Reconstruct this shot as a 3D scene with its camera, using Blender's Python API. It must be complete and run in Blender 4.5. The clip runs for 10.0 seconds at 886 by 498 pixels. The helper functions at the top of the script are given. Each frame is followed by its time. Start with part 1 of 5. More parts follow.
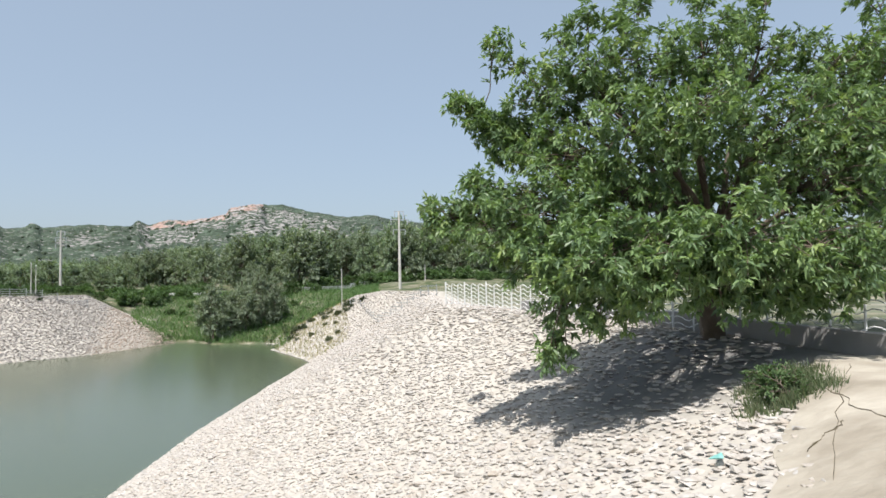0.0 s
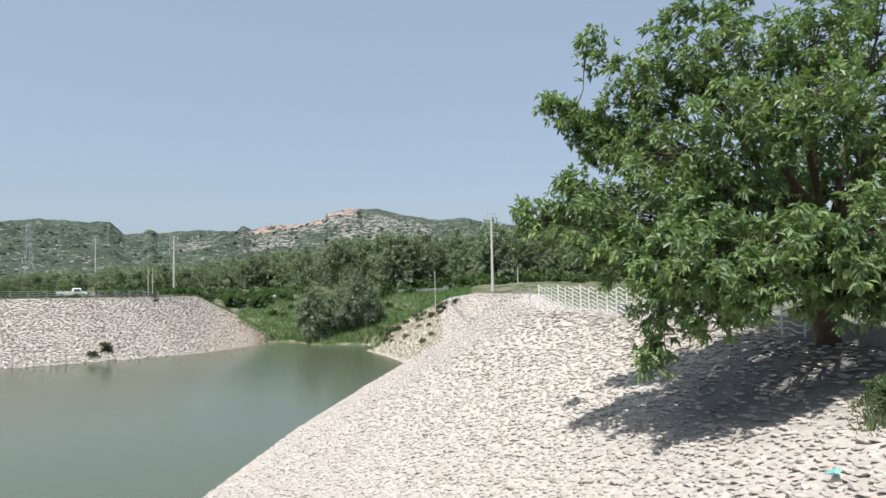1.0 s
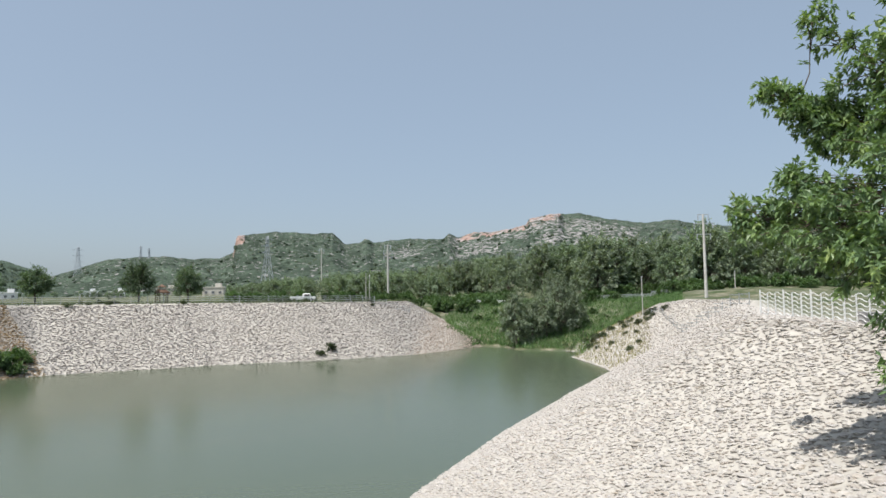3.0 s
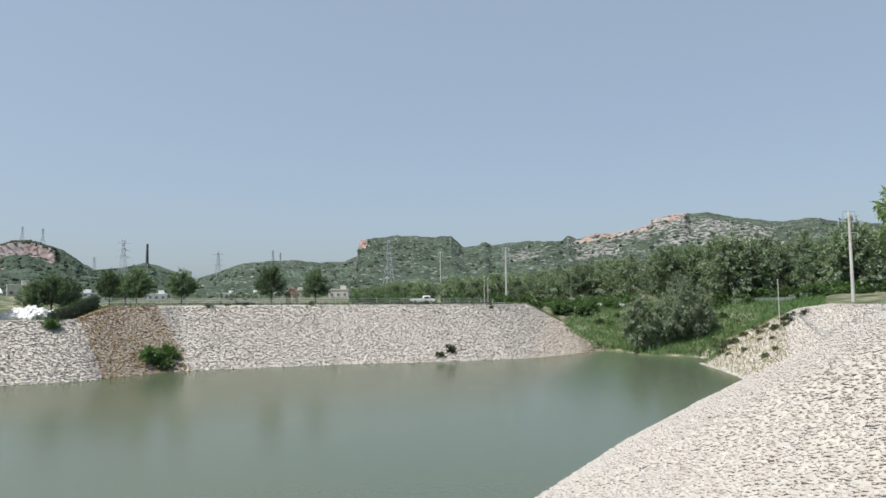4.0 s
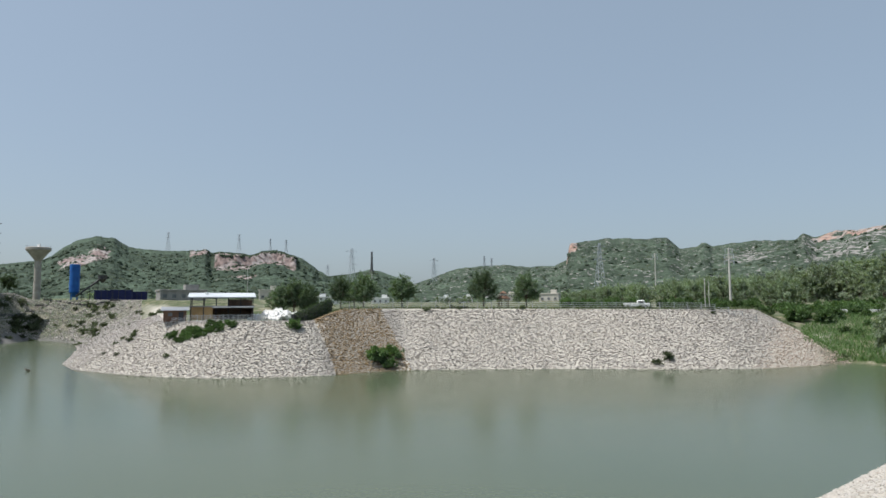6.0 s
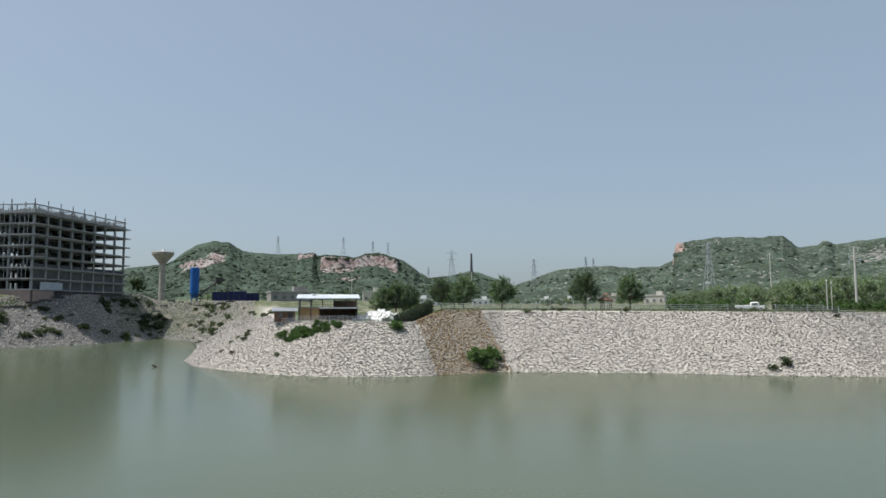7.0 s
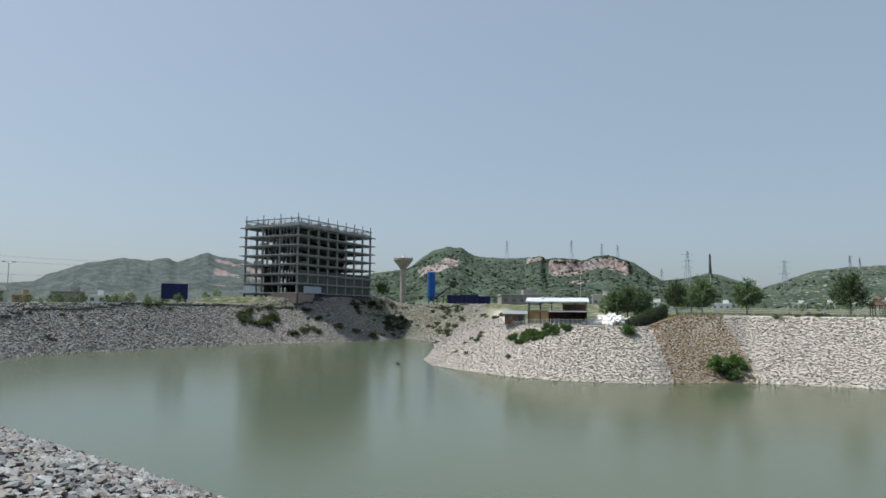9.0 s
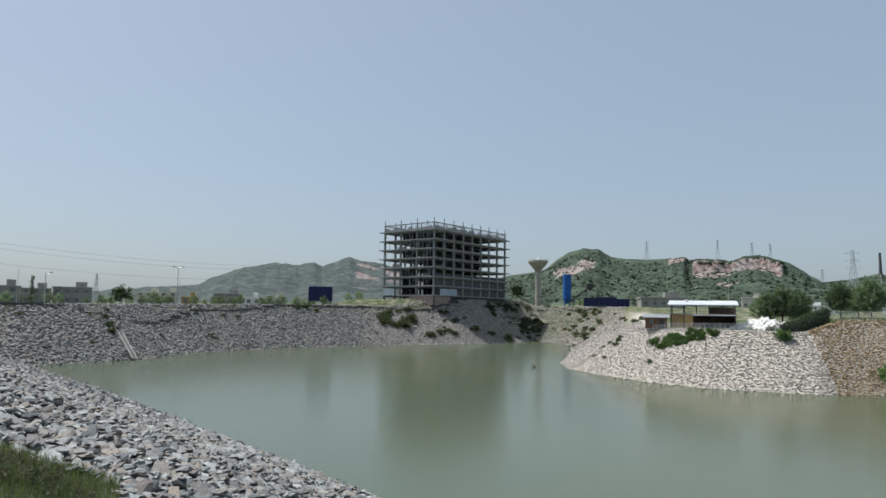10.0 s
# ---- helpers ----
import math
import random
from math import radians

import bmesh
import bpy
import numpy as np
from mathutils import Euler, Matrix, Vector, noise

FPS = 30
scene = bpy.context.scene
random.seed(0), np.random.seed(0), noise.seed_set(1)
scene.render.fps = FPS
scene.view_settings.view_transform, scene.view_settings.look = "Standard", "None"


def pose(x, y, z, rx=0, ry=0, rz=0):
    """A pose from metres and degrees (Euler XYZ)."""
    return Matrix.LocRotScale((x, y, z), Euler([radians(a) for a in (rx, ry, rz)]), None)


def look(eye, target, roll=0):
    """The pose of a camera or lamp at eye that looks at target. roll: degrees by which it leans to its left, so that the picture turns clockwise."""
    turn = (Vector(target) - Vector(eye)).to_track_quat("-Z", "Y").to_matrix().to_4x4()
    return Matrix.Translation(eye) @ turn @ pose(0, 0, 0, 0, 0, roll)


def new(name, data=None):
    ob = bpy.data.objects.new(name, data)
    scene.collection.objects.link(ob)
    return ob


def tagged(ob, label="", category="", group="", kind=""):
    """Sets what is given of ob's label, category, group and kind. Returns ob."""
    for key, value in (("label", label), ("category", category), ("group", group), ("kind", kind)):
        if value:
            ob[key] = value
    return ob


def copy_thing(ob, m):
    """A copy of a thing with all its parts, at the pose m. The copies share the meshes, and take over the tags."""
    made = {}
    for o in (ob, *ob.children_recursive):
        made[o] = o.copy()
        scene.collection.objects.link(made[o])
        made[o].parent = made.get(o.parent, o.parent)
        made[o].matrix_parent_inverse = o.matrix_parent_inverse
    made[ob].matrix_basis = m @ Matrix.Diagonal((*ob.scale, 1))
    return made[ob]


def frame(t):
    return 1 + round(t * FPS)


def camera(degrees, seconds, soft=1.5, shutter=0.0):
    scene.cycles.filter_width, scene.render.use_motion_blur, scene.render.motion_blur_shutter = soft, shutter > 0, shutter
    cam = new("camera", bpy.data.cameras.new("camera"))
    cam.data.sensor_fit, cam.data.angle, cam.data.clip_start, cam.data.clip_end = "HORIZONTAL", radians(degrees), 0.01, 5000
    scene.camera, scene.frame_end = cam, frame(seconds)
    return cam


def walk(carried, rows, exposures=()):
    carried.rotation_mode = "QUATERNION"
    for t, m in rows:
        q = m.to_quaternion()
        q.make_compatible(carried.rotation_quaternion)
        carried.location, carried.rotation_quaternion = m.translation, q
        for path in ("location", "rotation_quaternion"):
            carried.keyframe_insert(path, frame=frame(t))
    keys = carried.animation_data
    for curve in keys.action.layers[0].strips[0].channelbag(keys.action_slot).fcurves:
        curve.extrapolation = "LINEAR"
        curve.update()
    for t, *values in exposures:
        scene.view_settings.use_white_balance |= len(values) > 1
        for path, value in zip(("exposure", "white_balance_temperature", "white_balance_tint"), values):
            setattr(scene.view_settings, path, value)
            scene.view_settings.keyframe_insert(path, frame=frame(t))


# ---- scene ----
# The camera stands on the near bank, turns to the left where it is. Water level is z = 0, the eye is 10 m above it.
cam = camera(66.1, 10.0, 1.6)
EYE = 10.0
TURNS = [
    (0, 0.0, 2.97, 1.13),
    (0.5, 3.98, 3.18, 1.06),
    (1, 7.77, 3.33, 1.02),
    (1.5, 11.91, 3.51, 1.02),
    (2, 16.02, 3.72, 0.94),
    (2.5, 20.13, 3.90, 0.96),
    (4, 34.63, 4.42, 0.60),
    (4.5, 39.37, 4.60, 0.51),
    (5, 43.55, 4.73, 0.49),
    (5.5, 47.86, 4.83, 0.41),
    (7, 60.56, 5.07, 0.11),
    (7.5, 64.79, 5.16, 0.00),
    (8, 69.65, 5.21, -0.14),
    (8.5, 74.76, 5.26, -0.32),
    (9, 79.64, 5.29, -0.45),
    (9.5, 85.02, 5.33, -0.68),
    (10, 90.97, 5.38, -0.79),
]
EXPOSURES = [(0.0, 0.46, 6480, 12), (1.0, 0.38, 6450, 12), (2.5, 0.26, 6420, 11.5), (4.5, 0.26, 6400, 11), (5.5, 0.17, 6400, 10), (7.5, 0.11, 6400, 9.5), (10.0, 0.15, 6420, 9.5)]
walk(cam, [(t, pose(0, 0, EYE, 90 + pitch, 0, yaw) @ pose(0, 0, 0, 0, 0, -roll)) for t, yaw, pitch, roll in TURNS], EXPOSURES)

# ---- light: a high sun behind the left shoulder, hazy sky ----
SUN_AZ, SUN_EL = 153.0, 63.0
world = bpy.data.worlds.new("sky")
scene.world = world
world.use_nodes = True
wn = world.node_tree
sky = wn.nodes.new("ShaderNodeTexSky")
sky.sky_type = "NISHITA"
sky.sun_disc = False
sky.sun_elevation, sky.sun_rotation = radians(SUN_EL), radians(-SUN_AZ)
sky.air_density, sky.dust_density, sky.ozone_density, sky.altitude = 1.0, 4.0, 1.5, 500
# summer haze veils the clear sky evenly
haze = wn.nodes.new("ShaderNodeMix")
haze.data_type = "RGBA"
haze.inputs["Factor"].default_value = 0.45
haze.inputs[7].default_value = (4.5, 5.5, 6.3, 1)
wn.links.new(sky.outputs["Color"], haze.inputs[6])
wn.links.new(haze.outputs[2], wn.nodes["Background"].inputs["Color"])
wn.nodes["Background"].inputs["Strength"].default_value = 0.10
sun = new("sun", bpy.data.lights.new("sun", "SUN"))
sun.data.energy, sun.data.angle, sun.data.color = 4.5, radians(0.53), (1.0, 0.97, 0.925)
sun.matrix_world = look((-math.sin(radians(SUN_AZ)) * 400, math.cos(radians(SUN_AZ)) * 400, 400 * math.tan(radians(SUN_EL))), (0, 0, 0))


# ---- materials ----
def blend(m, a, b, fac, mode="MIX"):
    n = m.node_tree.nodes.new("ShaderNodeMix")
    n.data_type, n.blend_type = "RGBA", mode
    for sock, v in ((n.inputs["Factor"], fac), (n.inputs[6], a), (n.inputs[7], b)):
        if hasattr(v, "links"):
            m.node_tree.links.new(v, sock)
        elif isinstance(v, tuple):
            sock.default_value = (*v, 1)
        else:
            sock.default_value = v
    return n.outputs[2]


def grain(m, scale, detail=4, lo=0.35, hi=0.65, kind="noise", squash=None):
    nt = m.node_tree
    pos = nt.nodes.new("ShaderNodeNewGeometry").outputs["Position"]
    if squash:
        s = nt.nodes.new("ShaderNodeMapping")
        s.inputs["Scale"].default_value = squash
        nt.links.new(pos, s.inputs[0])
        pos = s.outputs[0]
    if kind == "noise":
        n = nt.nodes.new("ShaderNodeTexNoise")
        n.inputs["Detail"].default_value = detail
        out = n.outputs[0]
    else:
        n = nt.nodes.new("ShaderNodeTexVoronoi")
        out = n.outputs["Distance"] if kind == "cells" else n.outputs["Color"]
    n.inputs["Scale"].default_value = scale
    nt.links.new(pos, n.inputs["Vector"])
    r = nt.nodes.new("ShaderNodeMapRange")
    r.inputs[1].default_value, r.inputs[2].default_value = lo, hi
    nt.links.new(out, r.inputs[0])
    return r.outputs[0]


def island(m, per_object=False):
    if per_object:
        return m.node_tree.nodes.new("ShaderNodeObjectInfo").outputs["Random"]
    return m.node_tree.nodes.new("ShaderNodeNewGeometry").outputs["Random Per Island"]


def ramp(m, fac, stops):
    n = m.node_tree.nodes.new("ShaderNodeValToRGB")
    while len(n.color_ramp.elements) < len(stops):
        n.color_ramp.elements.new(0.5)
    for e, (p, c) in zip(n.color_ramp.elements, stops):
        e.position, e.color = p, (*c, 1)
    m.node_tree.links.new(fac, n.inputs[0])
    return n.outputs[0]


def bump(m, height, strength, dist):
    n = m.node_tree.nodes.new("ShaderNodeBump")
    n.inputs["Strength"].default_value, n.inputs["Distance"].default_value = strength, dist
    m.node_tree.links.new(height, n.inputs["Height"])
    m.node_tree.links.new(n.outputs[0], m.node_tree.nodes["Principled BSDF"].inputs["Normal"])


def material(name, rough=0.8, metal=0.0, spec=0.3):
    m = bpy.data.materials.new(name)
    m.use_nodes = True
    p = m.node_tree.nodes["Principled BSDF"]
    p.inputs["Roughness"].default_value, p.inputs["Metallic"].default_value = rough, metal
    p.inputs["Specular IOR Level"].default_value = spec
    return m


def colour(m, out):
    m.node_tree.links.new(out, m.node_tree.nodes["Principled BSDF"].inputs["Base Color"])
    return m


def simple(name, c1, c2, scale=3.0, fine=30.0, rough=0.8, metal=0.0, relief=0.01):
    """Two tones in large patches, a fine grain over them, and a little relief."""
    m = material(name, rough, metal)
    big = blend(m, c1, c2, grain(m, scale))
    g = grain(m, fine, 6, 0.2, 0.8)
    colour(m, blend(m, blend(m, big, tuple(0.75 * c for c in c1), 0.25), big, g))
    bump(m, g, 0.5, relief)
    return m


def leafy(name, tones, per_object=False, gloss=0.45, sprays=False):
    """Leaves: tones from leaf to leaf, some light let through."""
    m = material(name, gloss, 0, 0.35)
    n = len(tones)
    fac = island(m)
    if sprays:   # each spray of leaves has a tone of its own, its leaves vary round it
        own = m.node_tree.nodes.new("ShaderNodeAttribute")
        own.attribute_name = "spray"
        mid = m.node_tree.nodes.new("ShaderNodeMix")
        mid.inputs[0].default_value = 0.68
        m.node_tree.links.new(fac, mid.inputs[2])
        m.node_tree.links.new(own.outputs["Fac"], mid.inputs[3])
        fac = mid.outputs[0]
    c = ramp(m, fac, [(i / (n - 1), t) for i, t in enumerate(tones)])
    if per_object:
        hue = m.node_tree.nodes.new("ShaderNodeHueSaturation")
        v = m.node_tree.nodes.new("ShaderNodeMapRange")
        v.inputs[3].default_value, v.inputs[4].default_value = 0.7, 1.25
        m.node_tree.links.new(island(m, True), v.inputs[0])
        m.node_tree.links.new(v.outputs[0], hue.inputs["Value"])
        m.node_tree.links.new(c, hue.inputs["Color"])
        c = hue.outputs[0]
    colour(m, c)
    nt = m.node_tree
    tr = nt.nodes.new("ShaderNodeBsdfTranslucent")
    bright = blend(m, c, (0.9, 1.0, 0.3), 0.9, "MULTIPLY")
    nt.links.new(bright, tr.inputs["Color"])
    mix = nt.nodes.new("ShaderNodeMixShader")
    mix.inputs[0].default_value = 0.36
    nt.links.new(nt.nodes["Principled BSDF"].outputs[0], mix.inputs[1])
    nt.links.new(tr.outputs[0], mix.inputs[2])
    nt.links.new(mix.outputs[0], nt.nodes["Material Output"].inputs[0])
    return m


def stone(name, tones, per_object=False, stain=(0.9, 0.84, 0.74)):
    m = material(name, 0.85, 0, 0.25)
    c = ramp(m, island(m, per_object), [(i / (len(tones) - 1), t) for i, t in enumerate(tones)])
    g = grain(m, 9.0, 6, 0.3, 0.75)
    c = blend(m, c, stain, grain(m, 2.3, 3, 0.5, 0.9), "MULTIPLY")
    colour(m, blend(m, blend(m, c, (0.62, 0.6, 0.58), 1.0, "MULTIPLY"), c, g))
    bump(m, g, 0.6, 0.03)
    return m


# left-bank stones: own grey plus backlit shade, both put into the colour
SHADED_GREY = [(0.09, 0.10, 0.108), (0.22, 0.24, 0.25), (0.20, 0.18, 0.172), (0.34, 0.365, 0.375), (0.32, 0.285, 0.245), (0.27, 0.29, 0.295), (0.43, 0.46, 0.465)]
LIME = [(0.47, 0.45, 0.42), (0.53, 0.505, 0.465), (0.57, 0.54, 0.495), (0.51, 0.465, 0.41), (0.61, 0.585, 0.545)]
M_ROCK = stone("limestone_riprap", LIME)
M_SHADED_GREY_ROCK = stone("shaded_grey_riprap", SHADED_GREY, False, (0.86, 0.85, 0.83))
M_ROCK_ONE = stone("limestone_block", LIME, True)
M_SHADED_GREY_ONE = stone("shaded_grey_block", SHADED_GREY, True, (0.86, 0.85, 0.83))
# far limestone: greyer, with cooler and dimmer light put into its tones
DIMMED_FAR_LIME = [(0.33, 0.312, 0.295), (0.42, 0.398, 0.375), (0.47, 0.445, 0.42), (0.38, 0.345, 0.31), (0.55, 0.53, 0.505)]
M_DIMMED_FAR_ROCK = stone("dimmed_far_limestone_riprap", DIMMED_FAR_LIME)
M_BROWN_ROCK = stone("brown_riprap", [(0.21, 0.155, 0.09), (0.35, 0.26, 0.15), (0.28, 0.205, 0.12), (0.45, 0.355, 0.23)])
M_LEAF = leafy("broad_leaf", [(0.105, 0.165, 0.10), (0.16, 0.245, 0.12), (0.225, 0.325, 0.135), (0.35, 0.425, 0.165)], False, 0.42, True)
# distant leaves: lightened and cooled tones put haze into the colour
M_FAR_LEAF = leafy("hazed_far_leaf", [(0.085, 0.135, 0.085), (0.125, 0.18, 0.11), (0.175, 0.235, 0.145)], True, 0.6)
M_GREY_LEAF = leafy("hazed_gum_leaf", [(0.165, 0.215, 0.155), (0.23, 0.285, 0.20), (0.31, 0.355, 0.255)], True, 0.6)
M_SHRUB = leafy("shrub_leaf", [(0.065, 0.095, 0.055), (0.105, 0.135, 0.08), (0.17, 0.185, 0.115)], True, 0.6)
M_GREEN_BUSH = leafy("green_bush_leaf", [(0.072, 0.132, 0.055), (0.112, 0.188, 0.078), (0.16, 0.24, 0.10)], True, 0.5)
M_DRY = leafy("dry_grass_blade", [(0.26, 0.24, 0.12), (0.36, 0.31, 0.17), (0.20, 0.22, 0.09)], False, 0.7)
M_GRASS = leafy("grass_blade", [(0.07, 0.105, 0.052), (0.115, 0.155, 0.078), (0.22, 0.225, 0.14)], False, 0.6)
# wood leaves lightened once more, as haze put into their tones
M_WOOD_LEAF = leafy("hazed_wood_leaf", [(0.16, 0.22, 0.155), (0.22, 0.285, 0.195), (0.29, 0.35, 0.24)], True, 0.6)
M_MEADOW = leafy("meadow_blade", [(0.085, 0.165, 0.058), (0.12, 0.22, 0.078), (0.19, 0.275, 0.11)], False, 0.6)
M_CREEPER = leafy("creeper_leaf", [(0.03, 0.055, 0.028), (0.05, 0.08, 0.038), (0.075, 0.105, 0.05)], True, 0.6)
M_HILL_SCRUB = leafy("hill_scrub_leaf", [(0.045, 0.068, 0.045), (0.062, 0.09, 0.056), (0.085, 0.112, 0.068)], False, 0.8)
M_TAN_ROCK = stone("tan_riprap", [(0.46, 0.39, 0.33), (0.56, 0.48, 0.41), (0.50, 0.42, 0.35), (0.62, 0.55, 0.48)])
M_DULL_TIN = simple("dull_tin", (0.22, 0.235, 0.25), (0.29, 0.305, 0.32), 0.6, 8.0, 0.5)
M_BARK = simple("bark", (0.10, 0.075, 0.055), (0.17, 0.14, 0.11), 2.0, 25.0, 0.9, 0, 0.03)
M_CONCRETE = simple("raw_concrete", (0.25, 0.26, 0.272), (0.35, 0.36, 0.372), 0.35, 6.0, 0.85)
M_GREY_CONC = simple("old_concrete", (0.26, 0.25, 0.24), (0.35, 0.34, 0.32), 0.5, 5.0, 0.9)
M_PALE_CONC = simple("pale_concrete", (0.52, 0.49, 0.43), (0.62, 0.59, 0.53), 0.6, 8.0, 0.85)
M_WHITE = simple("white_paint", (0.74, 0.74, 0.72), (0.80, 0.80, 0.79), 1.5, 20.0, 0.5)
M_STEEL = simple("galvanised_steel", (0.45, 0.46, 0.47), (0.58, 0.59, 0.60), 2.0, 20.0, 0.4, 0.7)
# pylon steel: paler, bluer tones put the distance haze into the colour
M_PYLON = simple("hazed_steel", (0.36, 0.39, 0.42), (0.46, 0.49, 0.52), 0.5, 5.0, 0.6, 0.3)
M_DARK = simple("dark_steel", (0.06, 0.06, 0.065), (0.10, 0.10, 0.10), 2.0, 20.0, 0.6, 0.4)
M_BLUE = simple("blue_sheet", (0.012, 0.09, 0.34), (0.02, 0.13, 0.42), 0.5, 6.0, 0.45)
M_NAVY = simple("navy_sheet", (0.010, 0.016, 0.085), (0.016, 0.024, 0.11), 0.5, 6.0, 0.5)
M_TIN = simple("tin_roof", (0.52, 0.55, 0.58), (0.63, 0.66, 0.68), 0.6, 8.0, 0.45, 0.0)
M_OCHRE = simple("ochre_wall", (0.36, 0.24, 0.11), (0.44, 0.31, 0.16), 0.6, 8.0, 0.9)
M_BRICK = simple("brown_brick", (0.15, 0.09, 0.06), (0.21, 0.135, 0.095), 0.8, 8.0, 0.9)
M_RED = simple("red_roof", (0.50, 0.06, 0.05), (0.60, 0.10, 0.08), 0.8, 8.0, 0.6)
M_WOODPOLE = simple("grey_pole", (0.50, 0.48, 0.44), (0.60, 0.58, 0.54), 1.0, 12.0, 0.8)
M_PANE = simple("dusty_pane", (0.13, 0.14, 0.15), (0.19, 0.20, 0.21), 1.0, 6.0, 0.3)
M_MARBLE = simple("marble_spoil", (0.72, 0.71, 0.68), (0.84, 0.83, 0.80), 0.5, 5.0, 0.8, 0, 0.1)


# ---- mesh tools ----
def mesh_np(name, v, f, mat, smooth=False):
    me = bpy.data.meshes.new(name)
    v, f = np.asarray(v, np.float32), np.asarray(f, np.int32)
    k = f.shape[1]
    me.vertices.add(len(v))
    me.vertices.foreach_set("co", v.ravel())
    me.loops.add(f.size)
    me.loops.foreach_set("vertex_index", f.ravel())
    me.polygons.add(len(f))
    me.polygons.foreach_set("loop_start", np.arange(0, f.size, k, dtype=np.int32))
    me.polygons.foreach_set("loop_total", np.full(len(f), k, np.int32))
    me.polygons.foreach_set("use_smooth", np.full(len(f), smooth))
    me.update(calc_edges=True)
    me.validate()
    me.materials.append(mat)
    return me


def part(name, data, parent=None, label="", mat=None):
    """One mesh object (from a bmesh or a mesh) under a thing or a part."""
    if isinstance(data, bmesh.types.BMesh):
        me = bpy.data.meshes.new(name)
        data.to_mesh(me)
        data.free()
        me.materials.append(mat)
        data = me
    ob = new(name, data)
    if parent:
        ob.parent = parent
    return tagged(ob, label)


def thing(name, m, label, category, group="", kind=""):
    ob = new(name)
    ob.matrix_basis = m
    return tagged(ob, label, category, group, kind)


def box(sx, sy, sz, m=None, bm=None, bev=0.0):
    """A block on its base centre; m places it."""
    bm = bm or bmesh.new()
    got = bmesh.ops.create_cube(bm, size=1, matrix=(m or Matrix()) @ pose(0, 0, sz / 2) @ Matrix.Diagonal((sx, sy, sz, 1)))
    if bev:
        edges = list({e for w in got["verts"] for e in w.link_edges})
        bmesh.ops.bevel(bm, geom=edges, offset=bev, segments=1, affect="EDGES")
    return bm


def rod(r1, r2, h, m=None, bm=None, n=10):
    bm = bm or bmesh.new()
    bmesh.ops.create_cone(bm, cap_ends=True, segments=n, radius1=r1, radius2=r2, depth=h, matrix=(m or Matrix()) @ pose(0, 0, h / 2))
    return bm


def beam(a, b, w, bm, n=4):
    """A thin bar from a to b."""
    a, b = Vector(a), Vector(b)
    d = b - a
    m = Matrix.Translation(a) @ d.to_track_quat("Z", "Y").to_matrix().to_4x4()
    return rod(w, w, d.length, m, bm, n)


def turned(profile, n=20):
    """A solid turned about z from (radius, height) pairs."""
    bm = bmesh.new()
    rings = [[bm.verts.new((r * math.cos(2 * math.pi * i / n), r * math.sin(2 * math.pi * i / n), z)) for i in range(n)] for r, z in profile]
    for a, b in zip(rings, rings[1:]):
        for i in range(n):
            bm.faces.new((a[i], a[(i + 1) % n], b[(i + 1) % n], b[i]))
    bm.faces.new(rings[0][::-1])
    bm.faces.new(rings[-1])
    return bm


def polar(az, r):
    """The plan place at an azimuth (degrees to the left of the first view) and a distance from the camera."""
    return -math.sin(radians(az)) * r, math.cos(radians(az)) * r


def height_at(az_el, r):
    return EYE + r * math.tan(radians(az_el))


def vnoise(x, y, scale, octaves=4, seed=0.0):
    """Smooth noise of a plan place, about -1 to 1, as an array."""
    x, y = np.broadcast_arrays(np.asarray(x, float), np.asarray(y, float))
    flat = [noise.fractal((a / scale + seed, b / scale - seed, seed * 1.7), 1.0, 2.0, octaves) for a, b in zip(x.ravel(), y.ravel())]
    return np.array(flat).reshape(x.shape)


# ---- the lake's shore, walked round ----
SHORE = np.array([
    (-13.5, 13.5), (-16.3, 31), (-17.5, 48), (-17.8, 66), (-17.4, 90), (-20.5, 97), (-28, 110.5), (-27, 116), (-31, 122),
    (-36, 123), (-42, 123), (-47, 129), (-51, 130), (-53, 118), (-55.5, 107.5), (-63.5, 96), (-76.2, 84), (-90.5, 64),
    (-92, 60), (-91.5, 49.5), (-93.6, 43), (-98, 35.5), (-104, 30.5), (-112, 26.3), (-128, 21.5), (-143, 22.3),
    (-190, 33), (-225, 38), (-256, 36), (-262, 28), (-229, 11), (-209.5, -17.6), (-182.6, -45.5), (-161, -60),
    (-135, -63), (-116, -72.5), (-73.2, -34.3), (-53.6, -17.5), (-38, -4.4), (-22, 4)])


def shore_distance(x, y):
    """Metres from the shore line; minus on the water."""
    best = np.full(x.shape, 1e9)
    inside = np.zeros(x.shape, bool)
    for (ax, ay), (bx, by) in zip(SHORE, np.roll(SHORE, -1, 0)):
        dx, dy = bx - ax, by - ay
        t = np.clip(((x - ax) * dx + (y - ay) * dy) / (dx * dx + dy * dy), 0, 1)
        best = np.minimum(best, np.hypot(x - ax - t * dx, y - ay - t * dy))
        cross = (ay > y) != (by > y)
        inside ^= cross & (x < (bx - ax) * (y - ay) / (by - ay + 1e-12) + ax)
    return np.where(inside, -best, best)


def step(a, b, v):
    t = np.clip((v - a) / (b - a), 0, 1)
    return t * t * (3 - 2 * t)


CREST_AZ = [-180, -30, 0, 5, 7.3, 14.3, 21.6, 27.7, 42, 60.5, 63, 75, 81.3, 83, 84.5, 92, 104, 117, 123, 130, 180]
CREST_Z = [8.5, 8.5, 9.0, 9.0, 8.2, 0.4, 0.4, 9.3, 9.6, 9.9, 7.8, 7.8, 0.6, 4.0, 12.1, 12.2, 11.7, 10.9, 10.5, 9.0, 8.5]


